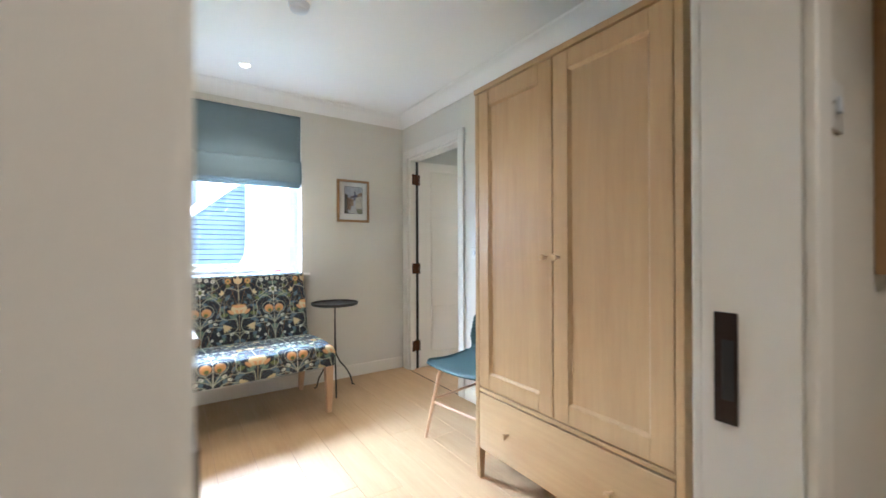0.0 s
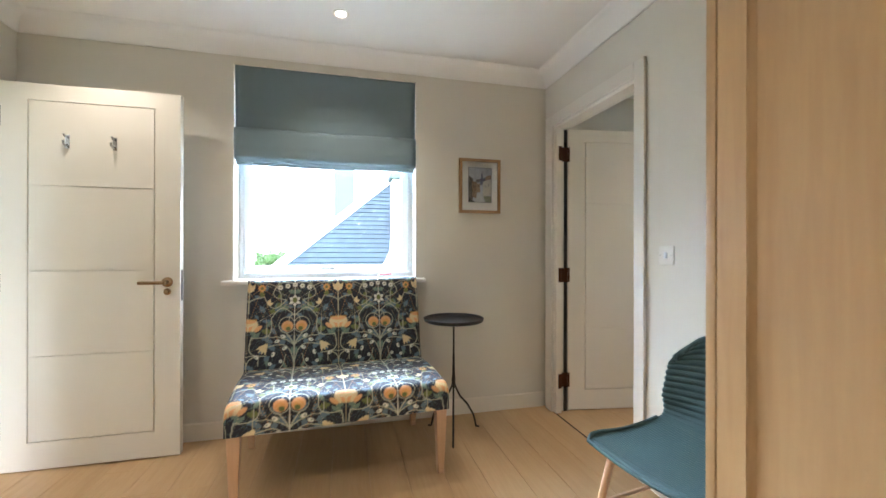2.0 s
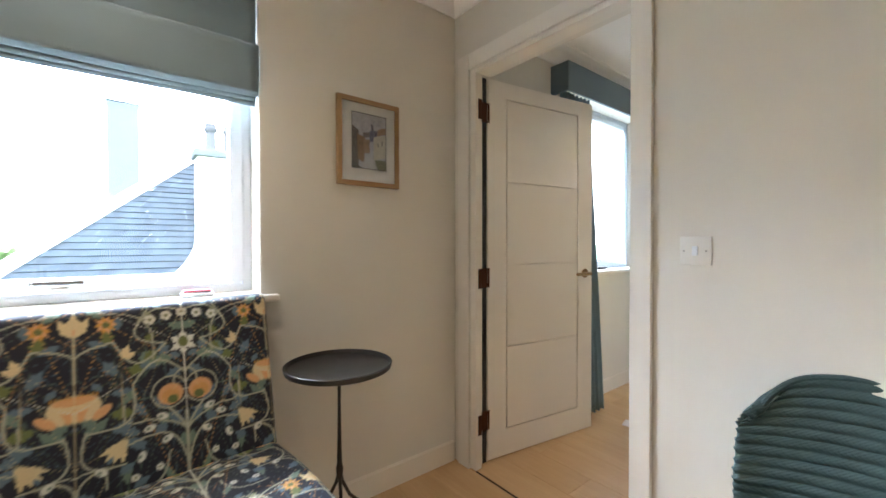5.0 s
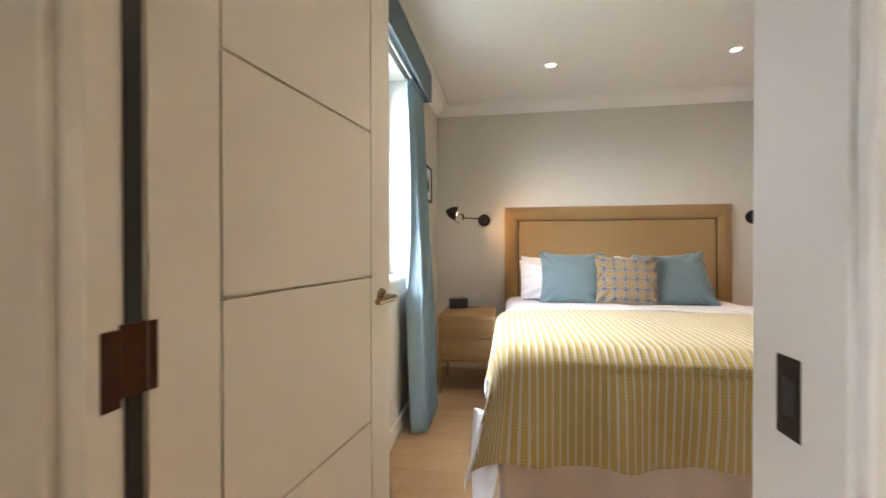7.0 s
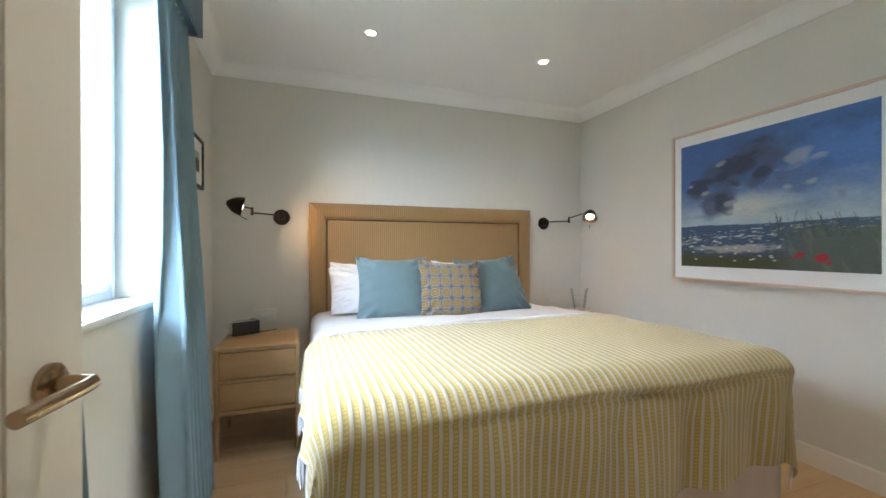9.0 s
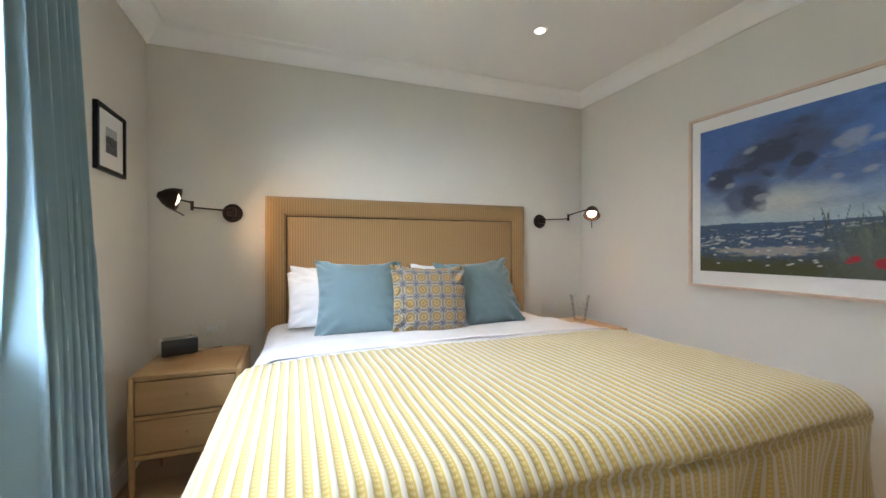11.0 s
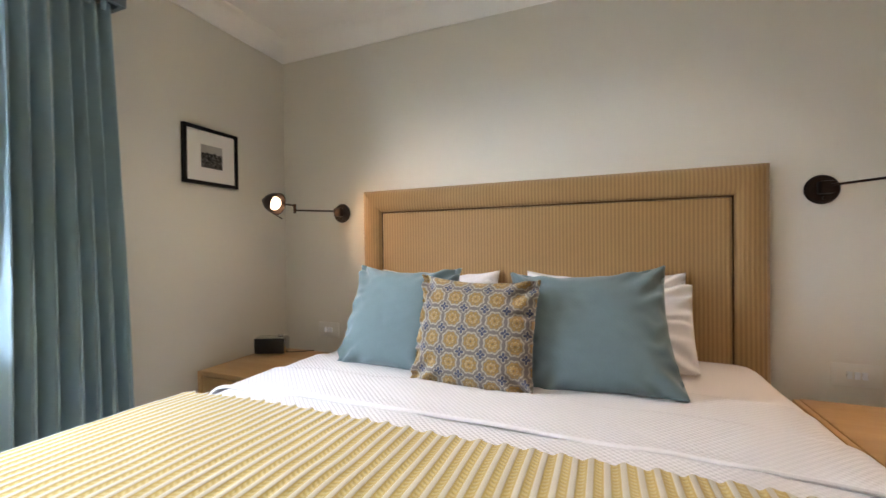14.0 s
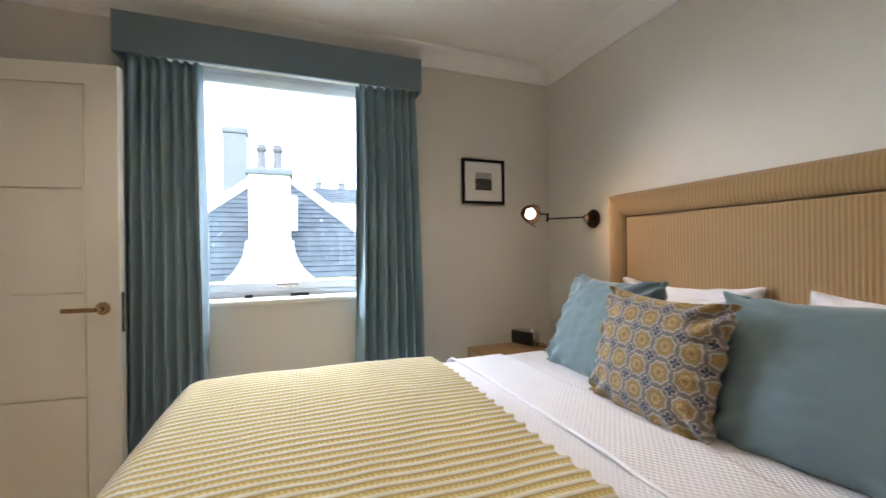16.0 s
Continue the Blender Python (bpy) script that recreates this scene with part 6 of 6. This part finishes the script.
for k in range(9):
    f = k / 8
    e = (1 - f) ** 2.2
    x0, x1 = 2.70 - 0.75 * e, 4.00 + 0.80 * e
    rows.append([bm.verts.new((x, y, 0.1 + 1.42 * f)) for x, y in ((x0, 15.35), (x1, 15.35), (x1, 16.8), (x0, 16.8))])
for a, b in zip(rows, rows[1:]):
    for k in range(4):
        bm.faces.new((a[k], a[(k + 1) % 4], b[(k + 1) % 4], b[k]))
bm.faces.new(rows[-1])
part("chimney_base", bm, RENDER_W, stack, "splayed white base")
for sx in (0, 1):
    pts = []
    for k in range(9):
        f = k / 8
        e = (1 - f) ** 2.2
        pts.append(((2.70 - 0.75 * e) if sx == 0 else (4.00 + 0.80 * e), 15.33, 0.1 + 1.42 * f))
    part("flashing", tube(pts, 0.07, 8), LEAD, stack, "grey lead flashing")
part("flashing", rounded(2.68, 4.02, 15.50, 15.62, 1.50, 1.57, 0.02, 2), LEAD, stack, "grey lead flashing")
part("cope", rounded(2.62, 4.08, 15.48, 16.52, 3.70, 3.92, 0.04, 2), STONE, stack, "stone cope")
for x in (3.10, 3.60):
    part("chimney_pot", lathe([(0.0, 3.92), (0.18, 3.92), (0.15, 4.05), (0.13, 4.50), (0.18, 4.56), (0.18, 4.64), (0.14, 4.67), (0.15, 4.76), (0.10, 4.76), (0.09, 4.5), (0.0, 4.5)], 20, None, Matrix.Translation((x, 16.0, 0))), TERRACOTTA, stack, "buff clay pot")
bm = rounded(3.99, 4.20, 16.1, 16.4, 1.9, 3.1, 0.03, 1)
part("roof_vent", bm, RENDER_W, house)

tower = thing("stone_chimney", "tall old stone chimney stack behind the roof", "chimney", pose(0.98, 27.5, -3.3))
part("shaft", rounded(-0.62, 0.62, -0.5, 0.5, 0.0, 11.35, 0.03, 1), STONE, tower)
part("cope", rounded(-0.68, 0.68, -0.56, 0.56, 11.35, 11.7, 0.05, 2), STONE, tower)

far = thing("far_house", "white house with a slate roof and two finials", "house", pose(0, 0, 0))
part("wall", rounded(4.6, 10.4, 31.8, 37.0, -3.3, 4.85, 0.02, 1), RENDER_W, far)
lapped("roof", slope((4.3, 31.5, 4.75), (10.8, 31.5, 4.75), (9.7, 34.5, 6.2), (4.8, 34.5, 6.2), 8, 0.04), far)
for x in (6.02, 7.86):
    part("finial", lathe([(0.0, 6.1), (0.30, 6.1), (0.28, 6.5), (0.34, 6.55), (0.22, 6.75), (0.17, 7.0), (0.07, 7.2), (0.0, 7.4)], 14, None, Matrix.Translation((x, 34.5, 0))), STONE, far, "stone finial")

keep = thing("far_tower", "distant square stone tower above trees", "tower", pose(17.5, 52, -3.3))
part("shaft", rounded(-2.4, 2.4, -2.4, 2.4, 0, 7.4, 0.05, 1), STONE, keep)
for k in range(4):
    part("merlon", rounded(-2.4 + 1.35 * k, -1.65 + 1.35 * k, -2.4, -1.9, 7.4, 7.9, 0.03, 1), STONE, keep)

terrace = thing("garden_terrace", "row of pale houses beyond the garden", "house", pose(-12, 33, -3.3, 0, 0, 8))
part("wall", rounded(-7, 6, 0, 6, 0, 4.6, 0.02, 1), RENDER_W, terrace)
lapped("roof", slope((-7.3, -0.3, 4.5), (6.3, -0.3, 4.5), (6.3, 3.0, 7.2), (-7.3, 3.0, 7.2), 12, 0.04), terrace)
for k in range(5):
    win = part("window", rounded(-6 + 2.4 * k, -4.9 + 2.4 * k, -0.05, 0.02, 1.6, 3.2, 0.01, 1), UPVC, terrace, "white sash window")
    part("pane", rounded(-5.9 + 2.4 * k, -5.0 + 2.4 * k, -0.06, -0.03, 1.7, 3.1, 0.005, 1), BLACKGLOSS, win)


def tree(x, y, h, spread, seed):
    ob = thing("tree", "leafy green garden tree", "tree", pose(x, y, -3.3), "garden trees")
    rng = random.Random(seed)
    bm = tube([(0, 0, 0), (0.1, 0, h * 0.3), (0, 0.1, h * 0.6), (0.05, 0, h * 0.9)], 0.2, 8, None, [0.22, 0.17, 0.10, 0.03])
    tips = []
    for k in range(9):
        a, z = k * 2.4, h * (0.35 + 0.05 * k)
        tip = (math.cos(a) * spread * rng.uniform(0.5, 0.9), math.sin(a) * spread * rng.uniform(0.5, 0.9), z + h * 0.22)
        tube([(0, 0, z), tuple(c * 0.55 if i < 2 else (c + z) / 2 for i, c in enumerate(tip)), tip], 0.05, 6, bm, [0.08, 0.05, 0.02])
        tips.append(Vector(tip))
    part("trunk", bm, BARK, ob)
    bm = bmesh.new()
    for tip in tips + [Vector((0, 0, h * 0.92))]:
        for k in range(160):
            d = Vector((rng.gauss(0, 1), rng.gauss(0, 1), rng.gauss(0, 0.8)))
            c = tip + d * spread * 0.20
            s = rng.uniform(0.10, 0.2)
            r = Euler((rng.uniform(0, 6), rng.uniform(0, 6), rng.uniform(0, 6))).to_matrix()
            bm.faces.new([bm.verts.new(c + r @ Vector(p) * s) for p in ((-1, 0, 0), (0, -0.5, 0.1), (1, 0, 0), (0, 0.5, 0.1))])
    part("crown", bm, LEAF, ob, smooth=False)
    return ob


tree(13.0, 40, 6.0, 2.2, 3)
tree(15.8, 43, 5.2, 2.0, 4)
tree(-6.0, 27, 3.4, 1.7, 5)
tree(-3.6, 30, 4.0, 1.6, 6)

# ---- floor boards ----
def boards(x0, x1, y0, y1, wide, long, seed):
    rng = random.Random(seed)
    n = max(1, round((x1 - x0) / wide))
    w = (x1 - x0) / n
    meshes = {}
    for i in range(n):
        at = y0 - rng.uniform(0.2, long * 0.8)
        while at < y1:
            a, b = max(at, y0), min(at + long, y1)
            at += long
            if b - a < 0.02:
                continue
            key = round(b - a, 3)
            if key not in meshes:
                bm = rounded(-w / 2 + 0.0004, w / 2 - 0.0004, -(b - a) / 2 + 0.0004, (b - a) / 2 - 0.0004, -0.014, 0.0, 0.0012, 1)
                meshes[key] = mesh_of("plank", bm, OAK, False)
            ob = new("plank", meshes[key])
            ob.parent = floor
            ob.location = (x0 + (i + 0.5) * w, (a + b) / 2, rng.uniform(-0.0003, 0.0003))


boards(-0.69, 2.454, -1.0, 3.78, 0.19, 1.9, 1)
boards(2.466, 5.70, 0.73, 3.78, 0.19, 1.9, 2)
bm = bmesh.new()
box(bm, 2.4545, 2.4655, 2.848, 3.62, -0.014, -0.002)
structure("trim_threshold", bm, BLACKWOOD, "thin dark threshold joint in the doorway", "threshold", smooth=False)
